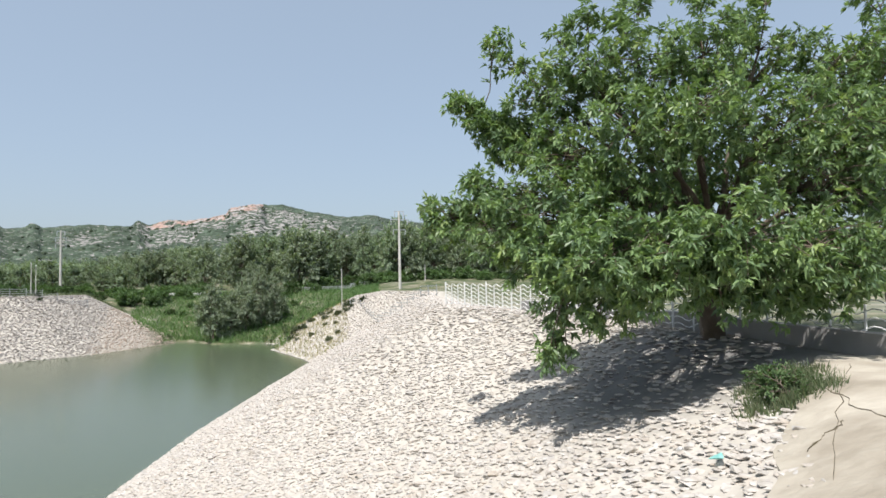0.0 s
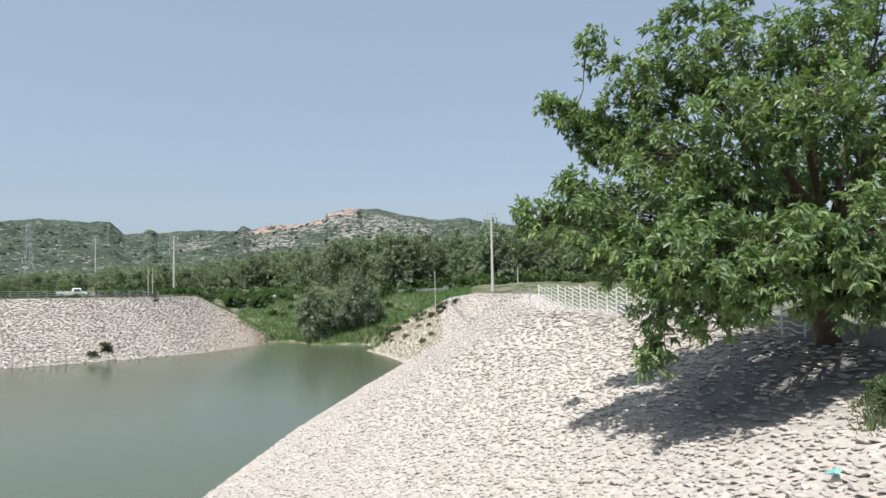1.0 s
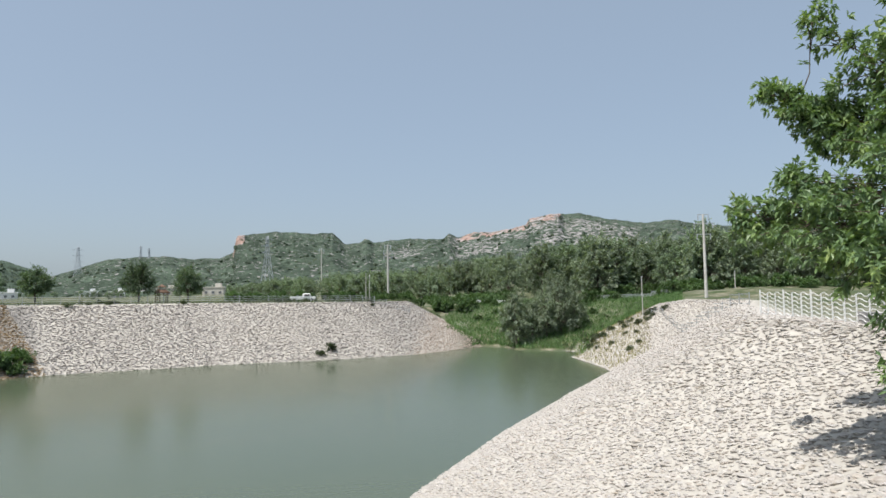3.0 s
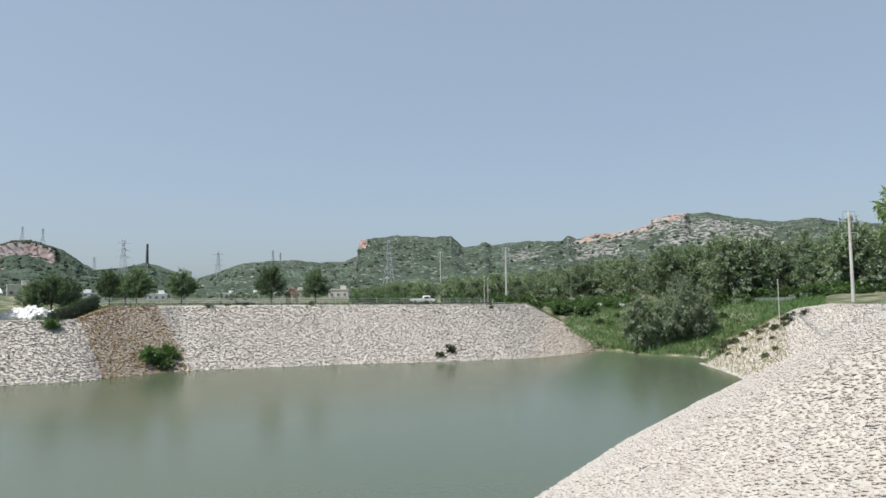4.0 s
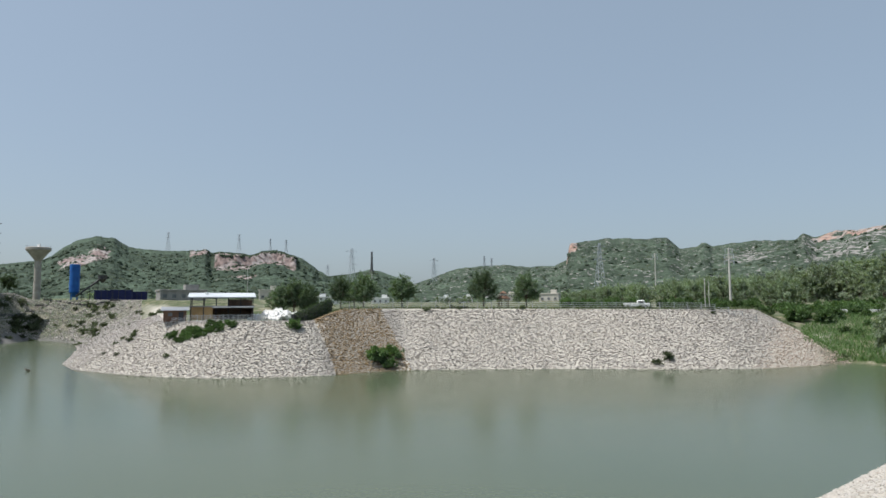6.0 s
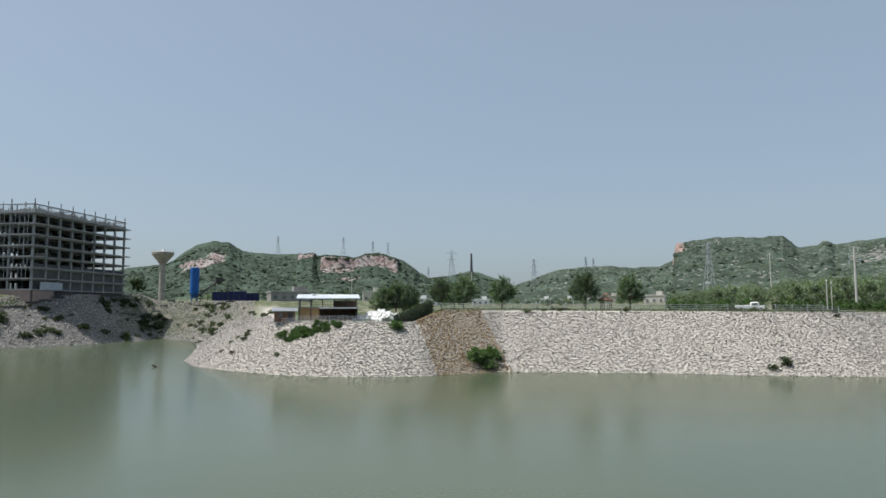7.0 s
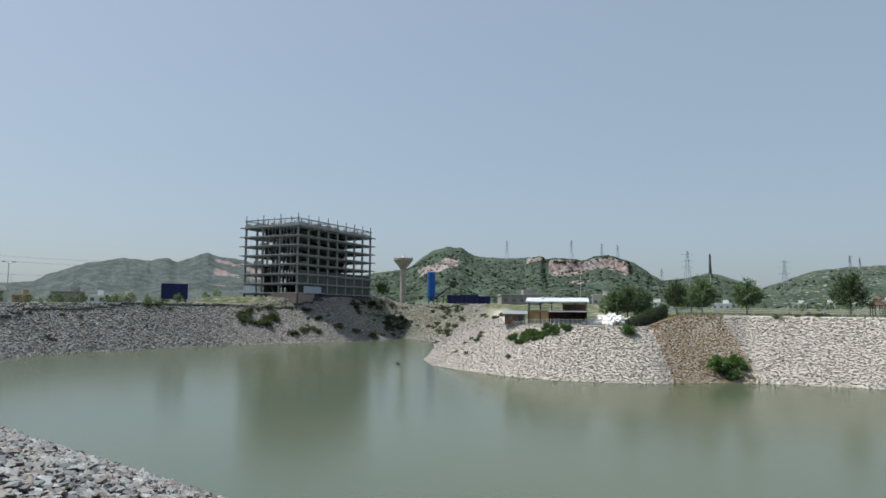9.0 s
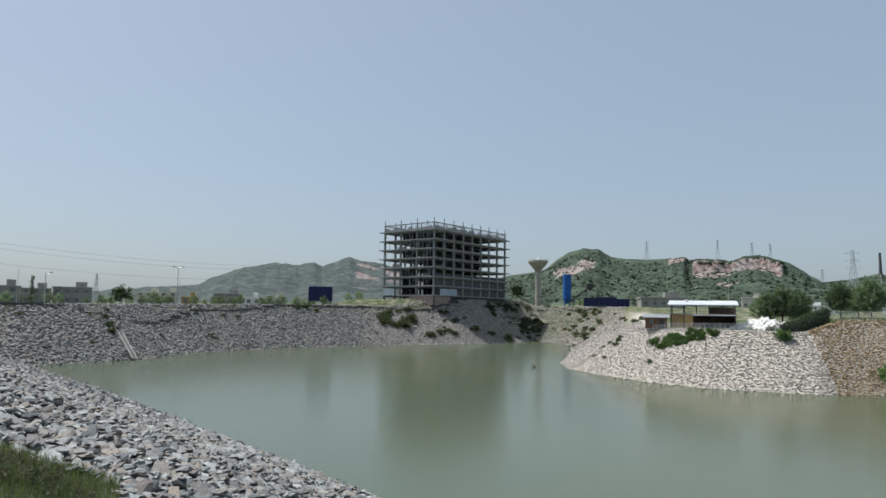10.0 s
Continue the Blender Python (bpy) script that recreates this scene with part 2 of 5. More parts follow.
def ground_z(x, y):
    """The height of the ground sheet at a plan place, and the distance from the shore."""
    x, y = np.broadcast_arrays(np.asarray(x, float), np.asarray(y, float))
    r, az = np.hypot(x, y), np.degrees(np.arctan2(-x, y))
    sd = shore_distance(x, y)
    crest = np.interp(az, CREST_AZ, CREST_Z)
    far = step(150, 215, r) * step(62, 66, az) * step(88, 85.5, az)
    crest = crest * (1 - far) + 12.3 * far
    near = step(75, 55, r)
    crest = crest * (1 - near) + near * np.interp(az, [-180, -30, 0, 30, 180], [8.5, 8.5, 9.0, 8.5, 8.5])
    hand = step(5, -6, 0.9 * y + 0.35 * x)   # which of the two near banks
    slope = 1.8 + 0.5 * step(32, 16, y) * step(42, 30, r) * (1 - hand) + 0.8 * step(2, -4, ((x + 38) * -63.9 + (y + 4.4) * 73) / 97) * hand + 0.3 * step(160, 200, r) * step(78, 81, az) * step(90, 86, az) - 0.75 * step(222, 236, r) * step(83.8, 85, az) * step(90.5, 88.5, az)
    h = sd / slope
    # a rounded brow where the slope meets the level top
    k = 0.35 + 0.0 * r
    top = np.where(h > crest + k, crest, np.where(h < crest - k, h, crest - (crest + k - h) ** 2 / (4 * k)))
    # the grassy cove between the two stone banks rises slowly
    cove = np.minimum(sd / 4.6, 7.8) * step(2, 8, az) * step(36, 30, az) * step(80, 110, r)
    z = np.where(sd < 0, np.maximum(sd * 0.5, -4.0), np.maximum(top, cove))
    # the land behind the banks rises gently to the hills
    rise = np.interp(az, [-180, -20, 0, 12, 22, 40, 50, 60, 80, 100, 125, 180], [0, 0.02, 0.055, 0.065, 0.05, 0.02, 0.012, 0.012, 0.016, 0.012, 0.008, 0])
    start = np.interp(az, [0, 20, 40, 85, 95, 125], [130, 175, 170, 225, 228, 190])
    z = z + rise * np.clip(r - start, 0, 900) + 0.004 * np.clip(r - 1200, 0, 3000)
    z = z + 2.4 * step(235, 245, r) * step(82.9, 84.6, az) * step(101, 98, az) * step(330, 300, r)
    return z, sd


def on_ground(az, el):
    """Where a line of sight at an azimuth and an elevation meets the ground."""
    r = np.arange(4, 420, 0.2)
    z = ground_z(-math.sin(radians(az)) * r, math.cos(radians(az)) * r)[0]
    hit = np.nonzero(z > EYE + r * math.tan(radians(el)))[0]
    k = r[hit[0]] if len(hit) else 420
    return polar(az, float(k))


def gz(x, y):
    return float(ground_z(x, y)[0])


def spread(*stops):
    """Grid lines between the given places, each stretch with its own spacing."""
    out = []
    for (a, s), (b, _) in zip(stops, stops[1:]):
        out += list(np.linspace(a, b, max(2, round((b - a) / s) + 1))[:-1])
    return out + [stops[-1][0]]


def growing(a, b, s, g=1.16):
    out = [a]
    while out[-1] < b:
        out.append(out[-1] + s)
        s *= g
    return out[1:]


gx = spread((-290, 2.2), (-125, 1.5), (-30, 0.8), (14, 1.0))
gx = [-290 - (v - 290) for v in growing(290, 4400, 2.6)][::-1] + gx + growing(14, 4400, 1.4)
gy = spread((-95, 1.7), (-14, 0.8), (60, 1.4), (150, 1.0))
gy = [-95 - (v - 95) for v in growing(95, 4400, 2.2)][::-1] + gy + growing(150, 4400, 1.8)
X, Y = np.meshgrid(np.array(gx), np.array(gy))
Z, SD = ground_z(X, Y)
R, AZ = np.hypot(X, Y), np.degrees(np.arctan2(-X, Y))
lump = np.where((SD > 20) & (R > 60) & (R < 700), vnoise(X, Y, 9.0, 3, 3.1) * 0.22 * step(20, 26, SD), 0) + np.where(SD > 30, vnoise(X, Y, 60.0, 3, 7.7) * 0.5 * step(30, 80, SD), 0)
Z = Z + np.where(R < 6, 0, lump)
nx, ny = len(gx), len(gy)
ids = np.arange(nx * ny).reshape(ny, nx)
quads = np.stack([ids[:-1, :-1], ids[:-1, 1:], ids[1:, 1:], ids[1:, :-1]], -1).reshape(-1, 4)

# ground: stony banks, grass and bare earth behind them
M_GROUND = material("bank_and_earth", 0.95, 0, 0.15)
zone = M_GROUND.node_tree.nodes.new("ShaderNodeAttribute")
zone.attribute_name = "grassy"
g_stone = blend(M_GROUND, (0.50, 0.47, 0.41), (0.40, 0.37, 0.32), grain(M_GROUND, 1.6, 5))
g_stone = blend(M_GROUND, (0.42, 0.39, 0.345), g_stone, grain(M_GROUND, 3.0, 2, 0.05, 0.45, "cells"))
g_grass = ramp(M_GROUND, grain(M_GROUND, 0.35, 5, 0.3, 0.7), [(0, (0.055, 0.075, 0.036)), (0.4, (0.085, 0.112, 0.052)), (0.65, (0.165, 0.16, 0.105)), (1, (0.33, 0.30, 0.235))])
g_grass = blend(M_GROUND, blend(M_GROUND, g_grass, (0.6, 0.65, 0.5), 1.0, "MULTIPLY"), g_grass, grain(M_GROUND, 2.5, 5))
# dark earth between stones also carries the shade of their gaps in its colour
soil_shade = M_GROUND.node_tree.nodes.new("ShaderNodeAttribute")
soil_shade.attribute_name = "soil_and_shade"
g_soil_shade = blend(M_GROUND, (0.125, 0.122, 0.116), (0.185, 0.18, 0.17), grain(M_GROUND, 1.1, 5))
g_stone = blend(M_GROUND, g_stone, g_soil_shade, soil_shade.outputs["Fac"])
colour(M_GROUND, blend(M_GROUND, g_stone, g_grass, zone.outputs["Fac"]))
bump(M_GROUND, grain(M_GROUND, 4.0, 6, 0.2, 0.8), 0.4, 0.05)
ground = part("ground", mesh_np("ground", np.stack([X, Y, Z], -1).reshape(-1, 3), quads, M_GROUND, True))
tagged(ground, "stony reservoir banks with grass and bare earth behind", "ground", kind="structure")
crest_here = np.interp(AZ, CREST_AZ, CREST_Z)
cove_zone = np.maximum(step(13.6, 14.8, AZ) * step(23.0, 21.8, AZ) * step(100, 112, R), step(5, 7, AZ) * step(24, 22.5, AZ) * step(129, 134, R))
inlet_zone = 0.75 * step(74.5, 76, AZ) * step(88, 85, AZ) * step(155, 175, R) * step(-1, 2, SD)
grassy = np.clip(np.maximum(np.maximum(step(17.5, 21, SD - 7 * step(76, 80, AZ) * step(92, 88, AZ) * step(160, 190, R)) * step(40, 60, R), inlet_zone), cove_zone * step(-3, 0.2, SD)) + 0.35 * (vnoise(X, Y, 7.0, 3, 11.0)) * step(16, 20, SD), 0, 1)
behind = step(0.2, 1.4, X - np.interp(Y, [8, 12.4, 19, 27, 34.4, 62, 100], [9.6, 8.6, 7.2, 3.9, 0.6, -0.4, -0.4])) * step(8, 10, Y) * step(130, 100, Y)
grassy = np.maximum(grassy, behind * (0.8 + 0.2 * vnoise(X, Y, 3.0, 3, 5.0)))
att = ground.data.attributes.new("grassy", "FLOAT", "POINT")
att.data.foreach_set("value", grassy.ravel().astype(np.float32))


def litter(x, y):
    """How far leaf litter and earth cover the stones round the big tree's foot, dark where its shadow falls."""
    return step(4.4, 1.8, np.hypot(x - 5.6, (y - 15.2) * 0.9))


att = ground.data.attributes.new("soil_and_shade", "FLOAT", "POINT")
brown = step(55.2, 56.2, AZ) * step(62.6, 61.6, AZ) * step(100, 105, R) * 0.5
# round the tree, the crown's shadow is partly put into the ground colour
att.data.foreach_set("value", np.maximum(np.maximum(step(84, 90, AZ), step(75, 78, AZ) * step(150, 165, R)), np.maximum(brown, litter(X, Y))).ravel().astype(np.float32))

# water
M_WATER = material("murky_green_water", 0.17, 0, 0.5)
M_WATER.node_tree.nodes["Principled BSDF"].inputs["IOR"].default_value = 1.33
colour(M_WATER, blend(M_WATER, (0.077, 0.100, 0.063), (0.093, 0.109, 0.064), grain(M_WATER, 0.02, 3)))
bump(M_WATER, grain(M_WATER, 1.6, 3, 0.2, 0.8), 0.25, 0.03)
wx, wy = np.meshgrid(np.linspace(-300, 6, 40), np.linspace(-100, 170, 36))
wi = np.arange(wx.size).reshape(wx.shape)
water = part("water", mesh_np("water", np.stack([wx, wy, 0 * wx], -1).reshape(-1, 3), np.stack([wi[:-1, :-1], wi[:-1, 1:], wi[1:, 1:], wi[1:, :-1]], -1).reshape(-1, 4), M_WATER, True))
tagged(water, "still murky green water of the reservoir", "water", kind="structure")

# ---- hills ----
def hill_rock(name, green, rock, red, fleck):
    """Scrub with flecks of pale rock; bare grey rock and reddish quarried faces where the mesh says so."""
    m = material(name, 0.95, 0, 0.1)
    flat = (1, 1, 2.6)
    veg = ramp(m, grain(m, 0.035, 6, 0.3, 0.7), [(0, tuple(0.62 * c for c in green)), (0.5, green), (1, tuple(1.5 * c for c in green))])
    veg = blend(m, tuple(0.5 * c for c in green), veg, grain(m, 0.22, 4, 0.32, 0.55, "noise"))
    pale = blend(m, rock, tuple(0.62 * c for c in rock), grain(m, 0.08, 7, 0.38, 0.62, "noise", flat))
    c = blend(m, veg, pale, grain(m, 0.17, 8, fleck, fleck + 0.05, "noise", flat))
    tall = (1, 1, 0.3)
    rust = blend(m, red, rock, grain(m, 0.06, 7, 0.44, 0.58, "noise", tall))
    rust = blend(m, rust, tuple(0.5 * c for c in red), grain(m, 0.14, 8, 0.5, 0.62, "noise", tall))
    bushy = blend(m, pale, veg, grain(m, 0.16, 8, 0.46, 0.52, "noise", (1, 1, 1.6)))
    rust = blend(m, rust, veg, grain(m, 0.10, 8, 0.60, 0.66))
    for word, tone in (("bare", bushy), ("quarried", rust)):
        att = m.node_tree.nodes.new("ShaderNodeAttribute")
        att.attribute_name = word
        th = m.node_tree.nodes.new("ShaderNodeMath")
        th.operation = "ADD"
        m.node_tree.links.new(att.outputs["Fac"], th.inputs[0])
        fray = grain(m, 0.10, 8, 0.3, 0.7)
        fray.node.inputs[4].default_value = 0.5
        m.node_tree.links.new(fray, th.inputs[1])
        lim = m.node_tree.nodes.new("ShaderNodeMapRange")
        lim.inputs[1].default_value, lim.inputs[2].default_value = 0.66, 0.76
        m.node_tree.links.new(th.outputs[0], lim.inputs[0])
        c = blend(m, c, tone, lim.outputs[0])
    colour(m, c)
    bump(m, grain(m, 0.16, 7, 0.2, 0.8), 0.9, 2.5)
    return m


# haze is put into these colours: greens cooled, the far hill palest and bluest
M_HILL_A = hill_rock("scrub_limestone", (0.064, 0.088, 0.062), (0.33, 0.315, 0.30), (0.36, 0.25, 0.205), 0.60)
M_HILL_B = hill_rock("scrub_quarry", (0.066, 0.092, 0.066), (0.34, 0.305, 0.29), (0.245, 0.19, 0.175), 0.70)
M_HILL_C = hill_rock("hazed_far_scrub", (0.085, 0.105, 0.100), (0.26, 0.25, 0.255), (0.26, 0.19, 0.175), 0.72)


def hill(name, ridge, foot_r, ridge_r, mat, label, bare=(), patches=(), reds=(), sharp=1.25, seed=1.0, step_az=0.11, rough=1.0, smooth=False):
    """A ridge round the viewer: its crest line as (azimuth, elevation) pairs, a foot and a ridge distance."""
    ridge = sorted(ridge)
    azs = np.arange(ridge[0][0], ridge[-1][0], step_az)
    el = np.interp(azs, [a for a, _ in ridge], [e for _, e in ridge])
    el = el + np.array([noise.fractal((a * 1.7, seed, 0), 1, 2, 5) for a in azs]) * 0.07 * rough
    s = np.concatenate([np.linspace(0, 1, 44), [1.06, 1.2, 1.5]])
    A, S = np.meshgrid(azs, s)
    wob = np.array([noise.fractal((a * 0.25, seed * 3, 1), 1, 2, 3) for a in azs])
    top_r = ridge_r * (1 + 0.06 * wob)
    RR = foot_r + (top_r - foot_r) * S
    PX, PY = -np.sin(np.radians(A)) * RR, np.cos(np.radians(A)) * RR
    foot_z = ground_z(-np.sin(np.radians(azs)) * foot_r, np.cos(np.radians(azs)) * foot_r)[0] - 6
    top_z = EYE + top_r * np.tan(np.radians(el))
    up = np.where(S <= 1, np.clip(S, 0, 1) ** sharp, 1 - (S - 1) * 0.9)
    cliff = np.zeros_like(A)
    for a0, a1, s0, drop in bare:
        w = step(a0 - 0.3, a0 + 0.3, A) * step(a1 + 0.3, a1 - 0.3, A)
        low = np.clip(S / s0, 0, 1) ** sharp * (1 - drop)
        high = (1 - drop) + drop * step(s0, s0 + 0.07, S)
        up = np.where(S <= 1, up * (1 - w) + w * np.where(S < s0, low, high), up)
        cliff = np.maximum(cliff, w * step(s0 - 0.04, s0, S) * step(s0 + 0.3, s0 + 0.1, S))
    gully = vnoise(PX, PY, ridge_r * 0.05, 6, seed) * (ridge_r * 0.007) * np.clip(S, 0, 1) * np.clip(1.02 - S, 0, 1) * 4 * rough
    PZ = foot_z + (top_z - foot_z) * up + gully
    # nothing before the crest stands above it
    PZ = np.where(S < 1, np.minimum(PZ, EYE + RR * np.tan(np.radians(el)) - 0.012 * RR * (1 - S)), PZ)
    open_rock = np.zeros_like(A)
    for a0, a1, s0, s1 in patches:
        w = step(a0 - 1, a0 + 1, A) * step(a1 + 1, a1 - 1, A) * step(s0 - 0.08, s0 + 0.08, S) * step(s1 + 0.05, s1 - 0.05, S)
        open_rock = np.maximum(open_rock, w * np.clip(0.62 + 1.1 * vnoise(PX, PY, ridge_r * 0.05, 5, seed + 4), 0, 1))
    for a0, a1, s0, s1 in reds:
        w = step(a0 - 0.5, a0 + 0.5, A) * step(a1 + 0.5, a1 - 0.5, A) * step(s0 - 0.05, s0 + 0.05, S) * step(s1 + 0.03, s1 - 0.03, S)
        cliff = np.maximum(cliff, w * np.clip(0.42 + 1.2 * vnoise(PX, PY, ridge_r * 0.03, 5, seed + 6), 0, 1))
    n, k = A.shape
    idx = np.arange(n * k).reshape(n, k)
    ob = part(name, mesh_np(name, np.stack([PX, PY, PZ], -1).reshape(-1, 3), np.stack([idx[:-1, :-1], idx[:-1, 1:], idx[1:, 1:], idx[1:, :-1]], -1).reshape(-1, 4), mat, smooth))
    for word, values in (("bare", open_rock), ("quarried", cliff)):
        a = ob.data.attributes.new(word, "FLOAT", "POINT")
        a.data.foreach_set("value", values.ravel().astype(np.float32))
    return tagged(ob, label, "hill", kind="structure"), (PX, PY, PZ, S)


RIDGE_A = [(-60, 3.0), (-30, 3.5), (-8, 4.6), (1, 5.13), (4, 5.45), (5.8, 5.9), (8.1, 5.76), (11.3, 6.26), (13.2, 6.74), (15.5, 6.81), (17.35, 6.45),
           (17.75, 5.92), (18.8, 5.7), (20.7, 5.39), (22, 5.46), (23.4, 4.96), (24.2, 5.39), (24.7, 4.89), (27.5, 5.0), (28.8, 4.87), (30.5, 4.66),
           (31.25, 5.05), (31.6, 4.69), (32.9, 4.55), (33.9, 5.5), (35.4, 5.44), (37.7, 5.59), (39.6, 5.49), (41.6, 5.2), (41.85, 3.88),
           (42.9, 3.42), (44.8, 3.34), (47.15, 3.55), (49.1, 3.47), (51, 3.24), (52.4, 2.77), (54.3, 2.06), (56.5, 1.2)]
hill_a, grid_a = hill("limestone_hill", RIDGE_A, 420, 1000, M_HILL_A, "scrubby limestone hill with a reddish rocky crest", bare=[(14.8, 21.5, 0.84, 0.12), (41.0, 41.85, 0.86, 0.2)], patches=[(8.5, 17, 0.45, 0.93), (17, 24.5, 0.5, 0.96), (26, 29.5, 0.6, 0.8)], reds=[(15.2, 19.5, 0.74, 1.0), (19.5, 23.6, 0.84, 1.0)], seed=2.3)
RIDGE_B = [(54, 1.6), (56.6, 2.77), (58.2, 3.23), (60.3, 2.76), (61.85, 2.66), (63.9, 4.1), (65.6, 4.67), (66.9, 4.73), (68, 4.26), (68.6, 4.47),
           (70.5, 4.55), (70.9, 4.42), (71.4, 4.7), (72.7, 4.58), (74.6, 4.52), (75.9, 4.6), (77, 4.76), (78.15, 5.42), (79.3, 5.48), (80.6, 5.1),
           (81.4, 4.55), (82.6, 3.6), (85.4, 3.21), (88, 2.6), (92, 2.0)]
hill_b, grid_b = hill("quarried_hill", RIDGE_B, 620, 1350, M_HILL_B, "green hill with quarried reddish rock faces", bare=[(64.4, 70.75, 0.66, 0.40), (71.3, 72.6, 0.82, 0.15)], reds=[(78.3, 81.8, 0.55, 0.84), (67.5, 71, 0.42, 0.52)], seed=5.9)
RIDGE_C = [(86, 2.4), (90, 3.0), (94.9, 3.72), (96.6, 4.16), (98, 4.27), (98.8, 4.59), (99.6, 4.24), (101.0, 3.72), (101.6, 3.98), (102.4, 4.0), (102.9, 3.76), (103.3, 3.77),
           (104.7, 3.92), (107.3, 3.43), (109.45, 2.68), (110.7, 1.98), (114.8, 1.65), (118, 1.3), (124, 1.1), (150, 0.9)]
hill_c, grid_c = hill("far_hill", RIDGE_C, 1300, 2300, M_HILL_C, "far hill with haze in its colour and bare quarried rock", reds=[(90, 98.2, 0.35, 0.93)], seed=8.4, smooth=True)

# ---- stones of the banks ----
ICO_BM = bmesh.new()
bmesh.ops.create_icosphere(ICO_BM, subdivisions=1, radius=1.0)
ICO_V = np.array([v.co[:] for v in ICO_BM.verts])
ICO_F = np.array([[v.index for v in f.verts] for f in ICO_BM.faces])
ICO_BM.free()
rng = np.random.default_rng(7)


def turns(n, tilt, along=None):
    """n turns: any way round, or mostly along one bearing, leaning up to tilt (radians)."""
    a = rng.uniform(0, 2 * np.pi, n) if along is None else radians(along) + rng.normal(0, 0.4, n)
    b, c = rng.normal(0, tilt, n), rng.normal(0, tilt, n)
    ca, sa, cb, sb, cc, sc = np.cos(a), np.sin(a), np.cos(b), np.sin(b), np.cos(c), np.sin(c)
    o, l = np.zeros(n), np.ones(n)
    rz = np.array([[ca, -sa, o], [sa, ca, o], [o, o, l]]).transpose(2, 0, 1)
    rx = np.array([[l, o, o], [o, cb, -sb], [o, sb, cb]]).transpose(2, 0, 1)
    ry = np.array([[cc, o, sc], [o, l, o], [-sc, o, cc]]).transpose(2, 0, 1)
    return rx @ ry @ rz


def lumps(places, size, flat=0.45, tilt=0.35, jag=0.28, stretch=1.35, along=None):
    """Angular stones (or clods, or scrub) at the places, joined: vertices and faces."""
    n = len(places)
    v = ICO_V[None] * (1 + rng.uniform(-jag, jag, (n, len(ICO_V), 1))) + rng.normal(0, jag * 0.3, (n, len(ICO_V), 3))
    s = size[:, None] * np.stack([rng.uniform(0.8, stretch, n), rng.uniform(0.6, 1.0, n), rng.uniform(flat * 0.7, flat * 1.4, n)], 1)
    v = np.einsum("nij,nkj->nki", turns(n, tilt, along), v * s[:, None]) + places[:, None]
    f = ICO_F[None] + (np.arange(n) * len(ICO_V))[:, None, None]
    return v.reshape(-1, 3), f.reshape(-1, 3)


def bank_places(x0, x1, y0, y1, gap, keep):
    """Jittered places on the ground where keep(x, y, shore distance, azimuth, distance) holds."""
    px, py = np.meshgrid(np.arange(x0, x1, gap), np.arange(y0, y1, gap * 0.87))
    px = px + rng.uniform(-0.75, 0.75, px.shape) * gap
    py = py + rng.uniform(-0.75, 0.75, py.shape) * gap
    px, py = px.ravel(), py.ravel()
    z, sd = ground_z(px, py)
    ok = keep(px, py, sd, np.degrees(np.arctan2(-px, py)), np.hypot(px, py), z)
    return np.stack([px[ok], py[ok], z[ok]], 1)


def riprap(label, places, size, mat, flat=0.5, tilt=0.4, along=None):
    places = places + np.array([0, 0, 1]) * (size * (0.15 if mat is not M_SHADED_GREY_ROCK else 0.3))[:, None]
    v, f = lumps(places, size, flat, tilt, 0.28, 1.35 if mat is not M_SHADED_GREY_ROCK else (1.6 if along is None else 2.1), along)
    ob = part("riprap", mesh_np("riprap", v, f, mat), ground, label)
    return tagged(ob, kind="stuff")


def brown_strip(x, y, az, z):
    t = np.clip((9.5 - z) / 9.5, 0, 1)
    return (az < 63.2 - 2.2 * t) & (az > 57.4 - 2.6 * t)


# near right bank, from the viewer's feet to the headland
def right_edge(y):
    return np.interp(y, [0, 5, 12, 16, 20, 34, 60], [2.4, 3.0, 5.9, 7.0, 6.0, 1.2, -0.8])


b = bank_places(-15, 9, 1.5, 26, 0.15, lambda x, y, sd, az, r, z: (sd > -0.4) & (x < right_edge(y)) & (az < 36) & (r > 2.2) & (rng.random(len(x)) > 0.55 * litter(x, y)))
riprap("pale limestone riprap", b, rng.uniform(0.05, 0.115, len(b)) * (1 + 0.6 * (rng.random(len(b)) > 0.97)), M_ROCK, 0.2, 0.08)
b = bank_places(-19, 3, 26, 62, 0.215, lambda x, y, sd, az, r, z: (sd > -0.4) & (x < right_edge(y)) & (az < 36))
riprap("pale limestone riprap", b, rng.uniform(0.075, 0.15, len(b)), M_ROCK, 0.22, 0.08)
b = bank_places(-32, 2, 62, 128, 0.34, lambda x, y, sd, az, r, z: (sd > -0.4) & (x < -0.8) & (sd < 17) & (az < 15.0) & ((az < 9) | (rng.random(len(x)) < 0.5)))
riprap("pale limestone riprap", b, rng.uniform(0.11, 0.23, len(b)), M_ROCK, 0.34, 0.15)
# near bank on the other hand
def grass_corner(az, r, z):
    return (az > 115.6) & (np.degrees(np.arctan2(z - EYE, r)) < -9.9 - (123.2 - az) * 0.42)


b = bank_places(-30, -2, -24, 3, 0.30, lambda x, y, sd, az, r, z: (sd > -0.4) & ~grass_corner(az, r, z) & (az > 91) & (az < 133) & (r > 3) & (r < 30))
riprap("grey limestone riprap with dimmed light in its colour", b, rng.uniform(0.11, 0.27, len(b)) * (1 + 0.6 * (rng.random(len(b)) > 0.95)), M_SHADED_GREY_ROCK, 0.27, 0.26, 37)
b = bank_places(-62, -12, -42, 3, 0.36, lambda x, y, sd, az, r, z: (sd > -0.4) & (sd < 24) & (az > 91) & (az < 133) & (r >= 30))
